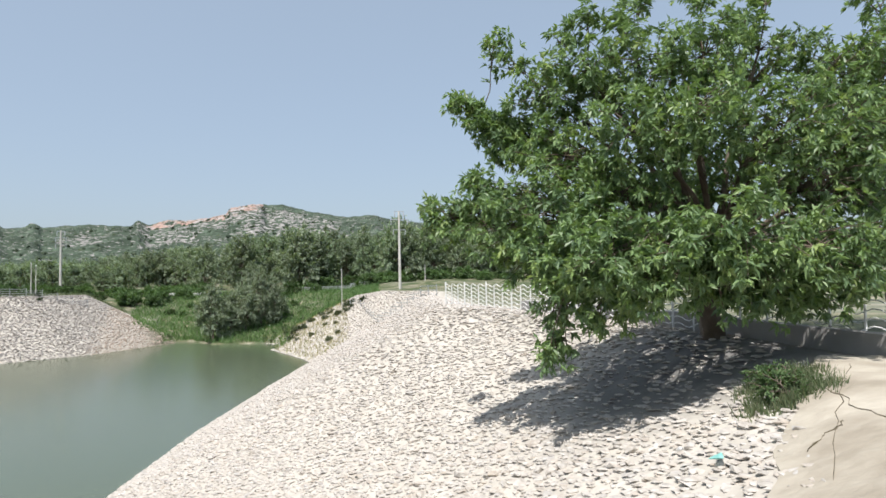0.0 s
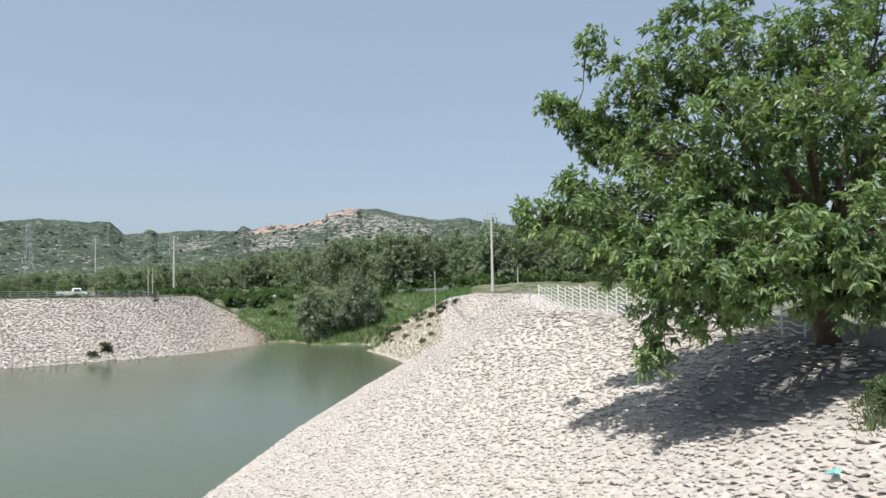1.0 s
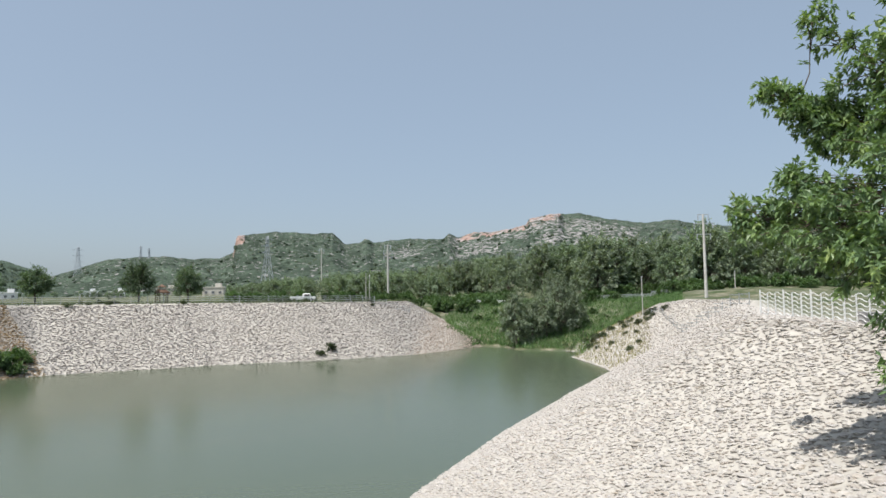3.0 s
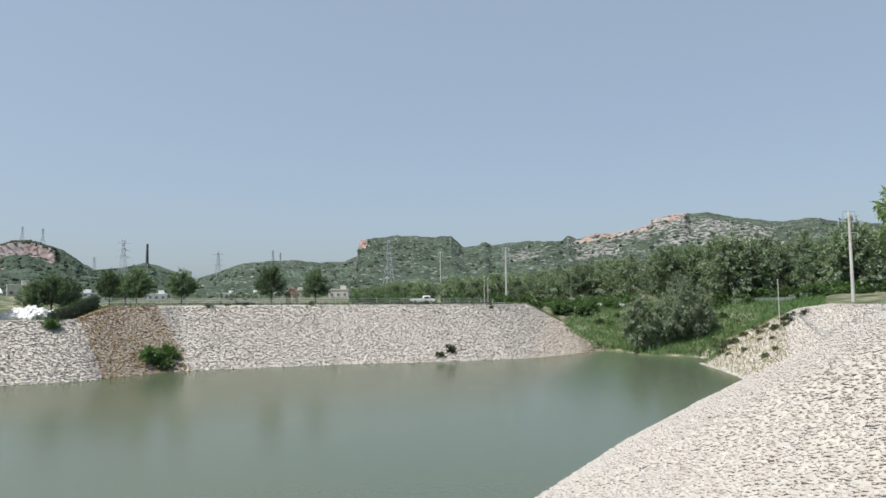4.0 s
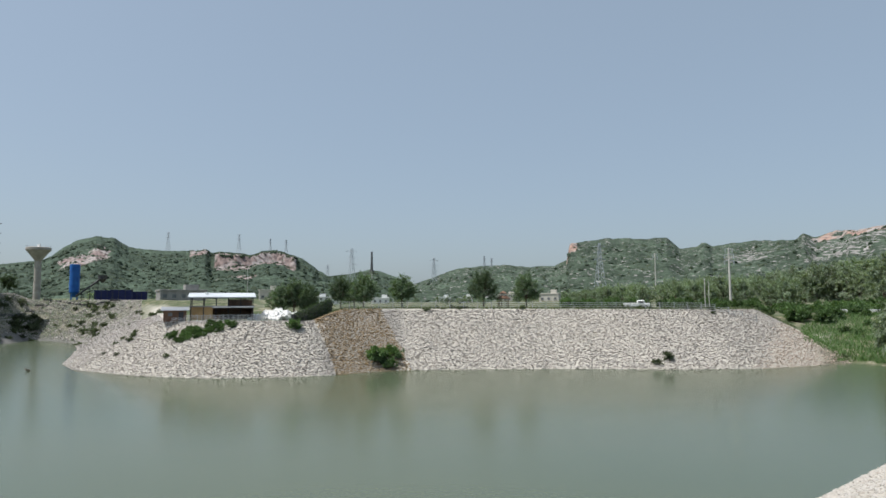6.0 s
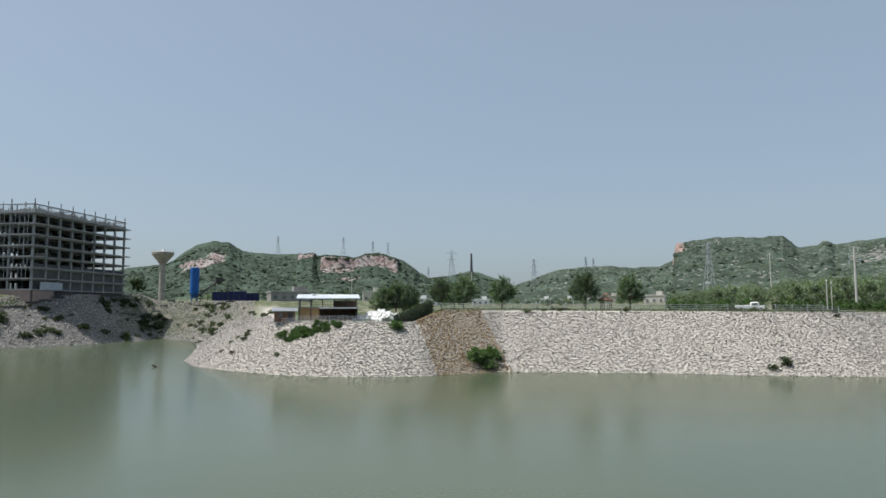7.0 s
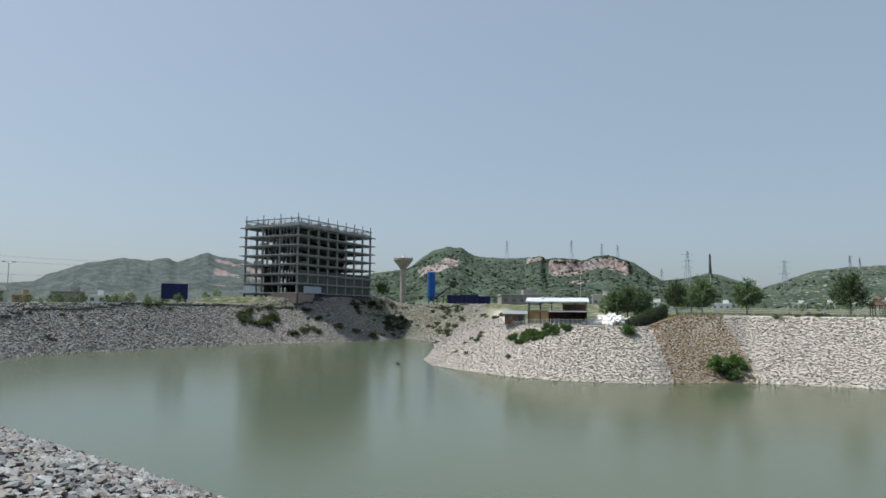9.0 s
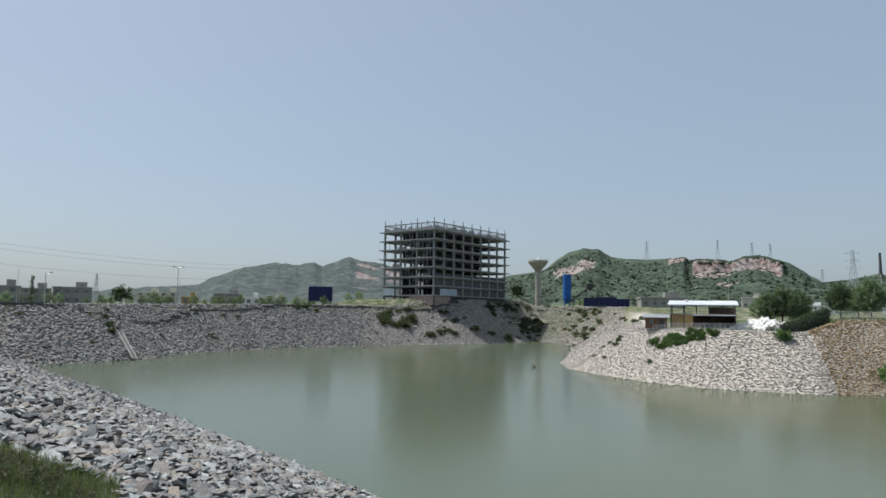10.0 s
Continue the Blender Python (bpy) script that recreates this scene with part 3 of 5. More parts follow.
riprap("grey limestone riprap with dimmed light in its colour", b, rng.uniform(0.14, 0.30, len(b)), M_SHADED_GREY_ROCK, 0.28, 0.26, 37)
b = bank_places(-118, -60, -80, -18, 0.5, lambda x, y, sd, az, r, z: (sd > -0.4) & (sd < 24) & (az > 93) & (az < 128) & (x + 0.62 * y < -30))
riprap("grey limestone riprap with dimmed light in its colour", b, rng.uniform(0.18, 0.36, len(b)), M_SHADED_GREY_ROCK, 0.6, 0.4)
# the slope straight below the viewer
b = bank_places(-26, 3, -6, 24, 0.42, lambda x, y, sd, az, r, z: (sd > -0.4) & (sd < 19) & (az >= 36) & (az <= 91) & (r > 2.2))
riprap("pale limestone riprap", b, rng.uniform(0.13, 0.27, len(b)), M_ROCK)
# far bank and its promontory
b = bank_places(-166, -48, 17, 134, 0.31, lambda x, y, sd, az, r, z: (sd > -0.4) & ((z < 9.8) | (az > 63)) & (sd < 17.2) & (az > 21.4) & ((az > 23.2) | (z < 3.2 - 1.5 * (23.2 - az))) & (az < 84) & (r > 100) & (r < 168) & ~brown_strip(x, y, az, z))
faz = np.degrees(np.arctan2(-b[:, 0], b[:, 1]))
tan = faz + 2.2 * (b[:, 2] / 9 - 0.5) + rng.normal(0, 0.5, len(b)) < 26.4
for rows, mat in ((b[tan], M_TAN_ROCK), (b[~tan], M_DIMMED_FAR_ROCK)):
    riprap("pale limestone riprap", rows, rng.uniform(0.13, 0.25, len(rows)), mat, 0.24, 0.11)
b = bank_places(-125, -80, 40, 80, 0.27, lambda x, y, sd, az, r, z: (sd > -0.4) & (sd < 18) & brown_strip(x, y, az, z) & (r > 100))
riprap("brown stained riprap", b, rng.uniform(0.13, 0.24, len(b)), M_BROWN_ROCK, 0.26, 0.12)
# the bank below the building, and the inlet
b = bank_places(-300, -113, -90, 66, 0.55, lambda x, y, sd, az, r, z: (sd > -0.4) & (sd < np.where(az < 90, 26, 24)) & (az > 76) & (az < 130) & (r > np.where(az < 84, 168, 128)) & ((az > 86) | (rng.random(len(x)) < 0.6)))
west = np.degrees(np.arctan2(-b[:, 0], b[:, 1])) + rng.normal(0, 1.5, len(b)) > 97
for rows, mat in ((b[west], M_SHADED_GREY_ROCK), (b[~west], M_DIMMED_FAR_ROCK)):
    riprap("grey limestone riprap with dimmed light in its colour", rows, rng.uniform(0.18, 0.38, len(rows)), mat, 0.45, 0.32)

# scrub on the hills, past counting
def scrub(grid, count, size, label, owner):
    px, py, pz, s = grid
    ok = np.argwhere((s > 0.05) & (s < 0.93))
    pick = ok[rng.integers(0, len(ok), count)]
    i = tuple(pick.T)
    p = np.stack([px[i], py[i], pz[i]], 1) + rng.normal(0, 1.5, (count, 3)) * (1, 1, 0) - (0, 0, 0.8)
    v, f = lumps(p, rng.uniform(0.4, 1.0, count) ** 2 * size, 0.75, 0.2, 0.35)
    ob = part("scrub", mesh_np("scrub", v, f, M_HILL_SCRUB), owner, label)
    tagged(ob, kind="stuff")


scrub(grid_a, 9500, 3.0, "dark green scrub", hill_a)
scrub(grid_b, 9000, 3.8, "dark green scrub", hill_b)

# ---- trees ----
def leaf_cards(points, out, length, width, spread_turn=0.9, droop=0.25):
    """A folded leaf at each point, growing along out with some scatter: vertices and faces."""
    n = len(points)
    d = out + rng.normal(0, spread_turn, (n, 3)) * 0.6
    d[:, 2] -= droop
    d /= np.linalg.norm(d, axis=1, keepdims=True) + 1e-9
    side = np.cross(d, rng.normal(0, 1, (n, 3)) * (0.5, 0.5, 0.35) + (0, 0, 1))
    side /= np.linalg.norm(side, axis=1, keepdims=True) + 1e-9
    up = np.cross(side, d)
    ln = length * rng.uniform(0.65, 1.2, (n, 1))
    w = width * rng.uniform(0.7, 1.2, (n, 1))
    mid = points + d * ln * 0.45
    v = np.stack([points, mid + side * w / 2 + up * w * 0.2, points + d * ln - up * w * 0.25, mid - side * w / 2 + up * w * 0.2], 1)
    k = np.arange(n)[:, None] * 4
    f = np.concatenate([np.hstack([k, k + 2, k + 1]), np.hstack([k, k + 3, k + 2])])
    return v.reshape(-1, 3), f


def limb_mesh(chains, sides=7):
    """Tapered limbs: each chain is a list of (place, radius)."""
    vs, fs, base = [], [], 0
    for ch in chains:
        pts = np.array([p for p, _ in ch], float)
        rad = np.array([r for _, r in ch])
        t = np.gradient(pts, axis=0)
        t /= np.linalg.norm(t, axis=1, keepdims=True) + 1e-9
        ref = np.where(np.abs(t[:, 2:3]) > 0.9, (1.0, 0, 0), (0, 0, 1.0))
        a = np.cross(t, ref)
        a /= np.linalg.norm(a, axis=1, keepdims=True) + 1e-9
        b = np.cross(t, a)
        ang = np.arange(sides) * 2 * np.pi / sides
        ring = pts[:, None] + rad[:, None, None] * (np.cos(ang)[None, :, None] * a[:, None] + np.sin(ang)[None, :, None] * b[:, None])
        vs.append(ring.reshape(-1, 3))
        for i in range(len(ch) - 1):
            for j in range(sides):
                p, q = base + i * sides + j, base + i * sides + (j + 1) % sides
                fs.append((p, q, q + sides, p + sides))
        base += len(ch) * sides
    return np.concatenate(vs), np.array(fs)


def bent(a, b, r0, r1, sag=0.12, n=6):
    """A limb from a to b that bows and wavers."""
    a, b = np.array(a, float), np.array(b, float)
    ln = np.linalg.norm(b - a)
    off = rng.normal(0, sag * ln * 0.4, 3) + (0, 0, sag * ln)
    return [(a + (b - a) * t + off * math.sin(math.pi * t) + rng.normal(0, 0.012 * ln, 3) * (0 < t < 1), r0 + (r1 - r0) * t ** 0.8) for t in np.linspace(0, 1, n)]


def tree(name, m, label, lobes, trunk_h, trunk_r, twigs, leaves, leaf, leaf_mat, droop=0.25, group="", category="tree", lean=(0, 0)):
    """Trunk and limbs in one part, the crown of single leaves in another. lobes: (x, y, z, radius) from the foot."""
    root = thing(name, m, label, category, group)
    fork = np.array([lean[0], lean[1], trunk_h])
    chains = [[((0, 0, -0.4), trunk_r * 1.5), ((0, 0, 0.15), trunk_r * 1.15), (fork * 0.5 + rng.normal(0, trunk_r * 0.3, 3), trunk_r * 0.95), (fork, trunk_r * 0.8)]]
    pts, outs = [], []
    for x, y, z, rad, *some in lobes:
        c = np.array([x, y, z], float)
        limb = bent(fork, c, trunk_r * (0.2 if some else 0.45), trunk_r * (0.05 if some else 0.12), 0.08)
        chains.append(limb)
        for _ in range(some[0] if some else twigs):
            d = rng.normal(0, 1, 3)
            d /= np.linalg.norm(d)
            tip = c + d * rad * rng.uniform(0.55, 1.08) * (1, 1, 0.85)
            start = c if some else limb[rng.integers(2, 6)][0]
            tw = bent(start, tip, max(trunk_r * 0.09, 0.012), max(trunk_r * 0.03, 0.006), 0.05, 4 if leaf[0] < 0.3 else 2)
            chains.append(tw)
            along = rng.uniform(0.35, 1.06, leaves)[:, None]
            p = start + (tip - start) * along + rng.normal(0, rad * 0.1, (leaves, 3))
            pts.append(p)
            o = (tip - start) / (np.linalg.norm(tip - start) + 1e-9)
            outs.append(np.repeat(o[None] * 0.7 + d[None] * 0.3, leaves, 0))
    v, f = limb_mesh(chains, 6 if leaf[0] < 0.3 else 3)
    part("trunk", mesh_np("trunk", v, f, M_BARK, True), root, "brown bark trunk and limbs")
    v, f = leaf_cards(np.concatenate(pts), np.concatenate(outs), leaf[0], leaf[1], 0.9, droop)
    part("crown", mesh_np("crown", v, f, leaf_mat), root)
    return root


def round_lobes(h, w, n, low=0.35):
    """Lobes of a rounded crown of height h and width w."""
    out = []
    for i in range(n):
        a = i * 2.4 + rng.uniform(-0.4, 0.4)
        t = (i + 0.5) / n
        rr = w / 2 * (0.62 * math.sin(math.pi * min(1, 0.25 + 0.75 * t)) + 0.08)
        out.append((math.cos(a) * rr, math.sin(a) * rr, h * (low + (0.88 - low) * t), w * rng.uniform(0.18, 0.26)))
    return out


# the big tree on the brow of the bank: lobes by azimuth, elevation, distance and radius
TX, TY = 6.45, 16.5
TZ = gz(TX, TY)
BIG = [(-9.5, 15.4, 16, 1.05), (-7.0, 11.6, 16.5, 0.9), (-3.4, 13.4, 16.4, 0.42), (-5.0, 12.4, 16.4, 0.5), (-3.6, 7.4, 15.4, 0.5), (-12.5, 17.2, 15.5, 0.9), (-16.5, 17.4, 15.6, 1.2), (-21.5, 17.2, 16, 1.25), (-25.5, 17.0, 18, 1.1), (-30.7, 15.0, 18, 1.3),
       (-34, 14.5, 19, 1.5), (-3.8, 4.9, 14.8, 0.95), (-0.6, 5.6, 15.4, 0.55), (-9.3, 5.8, 14.4, 1.3), (-10.5, 10.4, 15.4, 1.25), (-15.6, 12.2, 14.0, 1.15), (-20.5, 13.0, 14.2, 1.2), (-15.0, 6.8, 14.6, 1.1), (-19, 8.0, 18.6, 1.5),
       (-23.6, 8.0, 18.8, 1.5), (-26.5, 11.5, 15, 1.3), (-29.6, 7.4, 15.5, 1.5), (-34, 7.0, 16.5, 1.8), (-32, 11, 16.5, 1.3), (-8.9, 2.1, 13.4, 0.7), (-14.0, 2.2, 12.4, 0.95), (-19.4, 2.2, 12.4, 1.0), (-24.0, 3.0, 12.8, 1.1), (-28.6, 2.2, 14.0, 1.2), (-20, 4.5, 17.5, 1.4), (-11.8, 3.4, 13.6, 0.95),
       (-7.0, 2.0, 14, 0.6), (-10.6, 0.4, 13.0, 0.5), (-13.4, 0.2, 12.8, 0.6), (-17, 0.1, 12.4, 0.65), (-21.8, -0.3, 13.0, 0.7), (-29, -0.2, 14.5, 0.8), (-25.6, -0.4, 13.6, 0.75), (-33, 1.5, 16, 1.0)]
SPRIGS = [(-12.6, 20.6, 16, 0.5), (-10.2, 19.4, 16, 0.4), (-16.6, 21.4, 16.3, 0.6), (-15.0, 20.2, 16, 0.45), (-21.6, 21.0, 16.8, 0.6), (-26.2, 20.8, 17.6, 0.65), (-24.6, 19.2, 17.4, 0.45), (-33.5, 18.6, 18.5, 0.8), (-4.6, 19.4, 16.4, 0.35), (-6.0, 17.9, 16.2, 0.4), (-2.4, 14.7, 16.4, 0.35), (-1.6, 14.9, 16.5, 0.25), (-4.0, 13.2, 16.4, 0.45),
          (-2.6, 8.6, 15.6, 0.4), (1.2, 6.4, 17.0, 0.3), (-10.0, -4.6, 13.2, 0.36), (-9.0, -2.4, 13.3, 0.33), (-8.6, -5.9, 13.2, 0.25), (-12.6, -3.4, 13.0, 0.3), (-15.0, -2.4, 13.0, 0.3), (-11.4, -1.6, 13.1, 0.35), (-27.0, -2.4, 14, 0.4)]


def lobe(az, el, r, rad):
    x, y = polar(az, r)
    return x - TX, y - TY, height_at(el, r) - TZ, rad


def spray_leaves(centres, ways, count):
    """Sprays of drooping leaflets: count leaves fan out round the end of each twig."""
    n = len(centres)
    a = (np.arange(count) * 2 * np.pi / count)[None] + rng.uniform(0, 6.28, (n, 1)) + rng.normal(0, 0.3, (n, count))
    w = ways / (np.linalg.norm(ways, axis=1, keepdims=True) + 1e-9)
    s1 = np.cross(w, rng.normal(0, 1, (n, 3)))
    s1 /= np.linalg.norm(s1, axis=1, keepdims=True) + 1e-9
    s2 = np.cross(w, s1)
    d = 0.45 * w[:, None] + 0.8 * (np.cos(a)[..., None] * s1[:, None] + np.sin(a)[..., None] * s2[:, None]) + rng.normal(0, 0.18, (n, count, 3))
    d[..., 2] -= 0.42
    return np.repeat(centres, count, 0) + rng.normal(0, 0.02, (n * count, 3)), d.reshape(-1, 3)


def sprayed_tree(m, label, lobes, sprigs, trunk_h, trunk_r):
    """A tree whose leaves sit in sprays at and along the twigs, with gaps between the boughs."""
    root = thing("broadleaf_tree", m, label, "tree")
    fork = np.array([0.05, -0.1, trunk_h])
    chains = [[((0, 0, -0.4), trunk_r * 1.5), ((0, 0, 0.15), trunk_r * 1.15), (fork * 0.5 + rng.normal(0, trunk_r * 0.3, 3), trunk_r * 0.95), (fork, trunk_r * 0.8)]]
    at, ways = [], []
    for k, (x, y, z, rad) in enumerate(lobes + sprigs):
        c = np.array([x, y, z], float)
        fine = k >= len(lobes)
        # a sprig grows from the nearest bough, a bough from the fork
        start = min((np.array(q[:3]) for q in lobes), key=lambda q: np.linalg.norm(q - c)) if fine else fork
        limb = bent(start, c, trunk_r * (0.07 if fine else 0.4), trunk_r * (0.035 if fine else 0.11), 0.06)
        chains.append(limb)
        if fine:
            for q in np.linspace(0.5, 1.0, 4):
                at.append(start + (c - start) * q + rng.normal(0, 0.1, 3))
                ways.append(c - start)
        for _ in range(int(3 + 6 * rad) if fine else int((13 if z > 5.2 else 20) + 22 * rad)):
            d = rng.normal(0, 1, 3)
            d /= np.linalg.norm(d)
            if fine and d[2] < 0 and z > 3:
                d[2] *= -0.6
            tip = c + d * rad * rng.uniform(0.5, 1.12) * (1, 1, 0.8)
            base = limb[rng.integers(3, 6)][0]
            chains.append(bent(base, tip, 0.014, 0.006, 0.06, 4))
            for q in (0.5, 0.72, 0.88, 1.0):
                at.append(base + (tip - base) * q + rng.normal(0, 0.05, 3))
                ways.append(tip - base + d * 0.3)
            for _ in range(2):
                at.append(tip + rng.normal(0, 0.13, 3))
                ways.append(d)
    v, f = limb_mesh(chains, 6)
    part("trunk", mesh_np("trunk", v, f, M_BARK, True), root, "brown bark trunk and limbs")
    at, ways = np.array(at), np.array(ways)
    count = 8
    p, d = spray_leaves(at, ways, count)
    v, f = leaf_cards(p, d, 0.19, 0.074, 0.12, 0.0)
    crown = part("crown", mesh_np("crown", v, f, M_LEAF), root)
    tone = np.clip(0.45 + 0.25 * vnoise(at[:, 0], at[:, 1] + 3 * at[:, 2], 1.1, 2, 6.0) + rng.normal(0, 0.24, len(at)), 0, 1)
    a = crown.data.attributes.new("spray", "FLOAT", "POINT")
    a.data.foreach_set("value", np.repeat(tone, count * 4).astype(np.float32))
    return root


sprayed_tree(pose(TX, TY, TZ), "large green broadleaf tree with drooping boughs on the bank", [lobe(*b) for b in BIG], [lobe(*b) for b in SPRIGS], 1.9, 0.25)

# a second crown behind it
second = polar(-33.5, 23)
tree("broadleaf_tree", pose(*second, gz(*second)), "green broadleaf tree standing behind the fence", round_lobes(8.5, 8, 10, 0.3), 1.8, 0.2, 24, 34, (0.24, 0.09), M_FAR_LEAF, 0.3)


def copies(models, places, group=""):
    """Each model stands at its first place, copies at the others: (x, y, turn, scale)."""
    for i, (x, y, turn, k) in enumerate(places):
        z = gz(x, y) - 0.1
        m = pose(x, y, z, 0, 0, turn) @ Matrix.Diagonal((k, k, k * rng.uniform(0.9, 1.12), 1))
        ob = models[i % len(models)]
        if i < len(models):
            ob.matrix_basis = m
        else:
            c = copy_thing(ob, Matrix())
            c.matrix_basis = m


WOOD = "trees of the wood behind the cove"
gums = [tree("gum_tree", Matrix(), "grey-green gum tree in a dense wood", round_lobes(13, w, n, 0.1), 3.0, 0.22, 10, 19, (0.75, 0.36), M_GREY_LEAF if i % 2 else M_WOOD_LEAF, 0.5, WOOD)
        for i, (w, n) in enumerate([(8, 12), (9, 13), (7, 12), (9.5, 14)])]
spots = []
while len(spots) < 300:
    az = rng.uniform(-9, 27)
    r = 182 + 190 * rng.random() ** 1.6
    if az > 12 and r < 205 or az > 20 and r < 225:
        continue
    spots.append((*polar(az, r), rng.uniform(0, 360), rng.choice([0.7, 0.85, 0.95, 1.05, 1.15]) * np.interp(az, [-9, 12, 20, 24, 27], [1.1, 1.12, 1.02, 0.85, 0.7])))
copies(gums, spots, WOOD)

EDGE = "scattered trees on the plain"
plain = [tree("field_tree", Matrix(), "dark green tree among fields", round_lobes(7, w, 10, 0.1), 1.8, 0.16, 8, 15, (0.6, 0.28), M_WOOD_LEAF, 0.3, EDGE) for w in (7.0, 6.0, 8.0)]
spots = []
while len(spots) < 170:
    az, r = rng.uniform(25, 42), rng.uniform(190, 420)
    spots.append((*polar(az, r), rng.uniform(0, 360), rng.uniform(0.7, 1.1) * np.interp(az, [25, 34, 42], [1.25, 1.1, 0.7])))
while len(spots) < 240:
    az, r = rng.uniform(42, 80), rng.uniform(330, 560)
    spots.append((*polar(az, r), rng.uniform(0, 360), rng.uniform(0.45, 0.8)))
while len(spots) < 285:
    az, r = rng.uniform(97, 125), rng.uniform(222, 300)
    spots.append((*polar(az, r), rng.uniform(0, 360), rng.uniform(0.35, 0.6)))
copies(plain, spots, EDGE)

# weeping trees at the cove's head
COVE = "drooping trees at the head of the cove"
coves = [tree("weeping_tree", Matrix(), "drooping grey-green tree at the water's edge", round_lobes(9.5, w, 14, 0.12), 1.6, 0.22, 14, 22, (0.5, 0.18), M_GREY_LEAF, 0.9, COVE) for w in (6.5, 7.5)]
copies(coves, [(*polar(a, r), 70 * i, k) for i, (a, r, k) in enumerate([(18.7, 134, 1.25), (17.4, 138, 0.95), (16.2, 137, 1.05), (15.0, 140, 1.15), (14.0, 144, 1.0), (15.6, 147, 1.2)])], COVE)

# row of round trees on the far bank's crest
ROW = "row of round trees on the far crest"
row = [tree("round_tree", Matrix(), "round dark green tree on the far crest", round_lobes(7.4, 6.4, 14, 0.33), 2.0, 0.17, 15, 26, (0.36, 0.18), M_FAR_LEAF, 0.25, ROW) for _ in range(2)]
copies(row, [(*polar(a, r), 50 * i, k) for i, (a, r, k) in enumerate([(55.65, 152, 1.1), (48.8, 158, 1.15), (45.26, 160, 1.12), (58.8, 152, 1.1), (60.7, 156, 0.98), (59.6, 170, 1.0), (64.5, 150, 1.2), (65.6, 151, 1.0), (63.4, 152, 0.95)])], ROW)
dark = [tree("round_tree", Matrix(), "dark clipped round tree near the building", round_lobes(4.8, 4.8, 10, 0.36), 1.5, 0.14, 12, 20, (0.4, 0.2), M_CREEPER, 0.2)]
copies(dark, [(*polar(84.75, 302), 0, 1.45), (*polar(116.15, 190), 0, 1.05)])
slim = [tree("slim_tree", Matrix(), "slim dark tree on the crest", [(0, 0, z, 0.9 - 0.08 * z) for z in (2, 3.2, 4.4, 5.6, 6.6)], 1.4, 0.1, 9, 14, (0.34, 0.16), M_FAR_LEAF, 0.1)]
copies(slim, [(*polar(122.0, 195), 0, 1.0)])

# ---- shrubs on the banks ----
BUSH = "shrubs on the stone banks"
bushes = [tree("shrub", Matrix(), "low grey-green shrub among the stones", [(rng.uniform(-0.6, 0.6), rng.uniform(-0.6, 0.6), rng.uniform(0.25, 0.7), 0.55) for _ in range(6)], 0.12, 0.03, 8, 14, (0.3, 0.12), M_SHRUB, 0.15, BUSH, "shrub") for _ in range(3)]
spots = [(*on_ground(a, e), 40 * i, k) for i, (a, e, k) in enumerate([(117.2, -0.7, 1.1), (116.95, -1.3, 1.3), (116.7, -1.8, 1.1), (117.1, -0.2, 0.8), (109.2, -2.3, 0.8), (109.6, -2.1, 0.8), (108.7, -0.5, 0.8), (107.6, -0.6, 1.0), (105.4, -1.4, 0.6), (110.8, -0.3, 0.7), (103.0, 0.3, 1.6), (102.3, 0.3, 1.3), (101.4, 0.0, 1.1), (34.0, -4.1, 1.3), (34.9, -4.6, 0.9), (20.3, -10.8, 0.5), (23.4, -12.7, 0.5), (20.1, -10.7, 0.4)])]
# stretches of bank with shrubs: how many, azimuths, elevations, sizes
for n, a0, a1, e0, e1, k0, k1 in ((20, 92.8, 96.6, -1.3, 0.1, 1.2, 2.1), (14, 88, 97, -1.9, 0.3, 0.4, 0.9), (5, 90.6, 91.2, -0.2, 0.1, 0.8, 1.2), (5, 89.6, 90.0, -0.9, -0.5, 0.8, 1.3), (6, 88, 88.6, -1.6, -1.2, 0.8, 1.4), (10, 89.8, 92.2, -2.0, -1.5, 1.0, 1.6), (16, 82.6, 84.6, -1.6, -0.5, 1.2, 2.0), (10, 84.4, 87.2, -0.4, 0.7, 1.0, 1.8), (12, 77.8, 79.6, -0.7, 0.3, 0.8, 1.4), (12, 83.5, 87.0, -2.0, 0.6, 1.0, 2.0), (10, 74.5, 79, -0.7, 0.4, 0.5, 1.2), (20, 77.5, 84, -1.9, 0.4, 0.6, 1.6), (8, 97, 123, -2.8, 0.2, 0.4, 0.9),
                                  (22, 8.2, 14.4, -4.6, -1.2, 0.3, 0.8), (12, 74, 81, -4.0, -1.2, 0.3, 0.7), (14, 78.5, 86, -2.7, -1.5, 0.8, 1.7), (14, 12.5, 22.4, -3.8, -0.9, 0.4, 1.0)):
    for _ in range(n):
        spots.append((*on_ground(rng.uniform(a0, a1), rng.uniform(e0, e1)), rng.uniform(0, 360), rng.uniform(k0, k1)))
for _ in range(40):   # along the headland's shoulder
    t = rng.uniform(0, 1)
    spots.append((*on_ground(14.4 - 7.4 * t + rng.normal(0, 0.35), -4.4 + 3.2 * t + rng.normal(0, 0.22)), rng.uniform(0, 360), rng.uniform(0.35, 0.95)))
for i in range(24):   # along the far crest, thick in places
    az = rng.uniform(*((35.8, 37.8), (30.2, 33.0), (26, 60), (50.5, 54.0))[i % 4])
    spots.append((*polar(az, np.interp(az, [26, 30, 42, 54, 60], [137, 136, 131, 128, 127]) + rng.uniform(-0.5, 3)), rng.uniform(0, 360), rng.uniform(0.35, 0.85)))
copies(bushes, spots, BUSH)
MAT = "green bushes of the promontory and far bank"
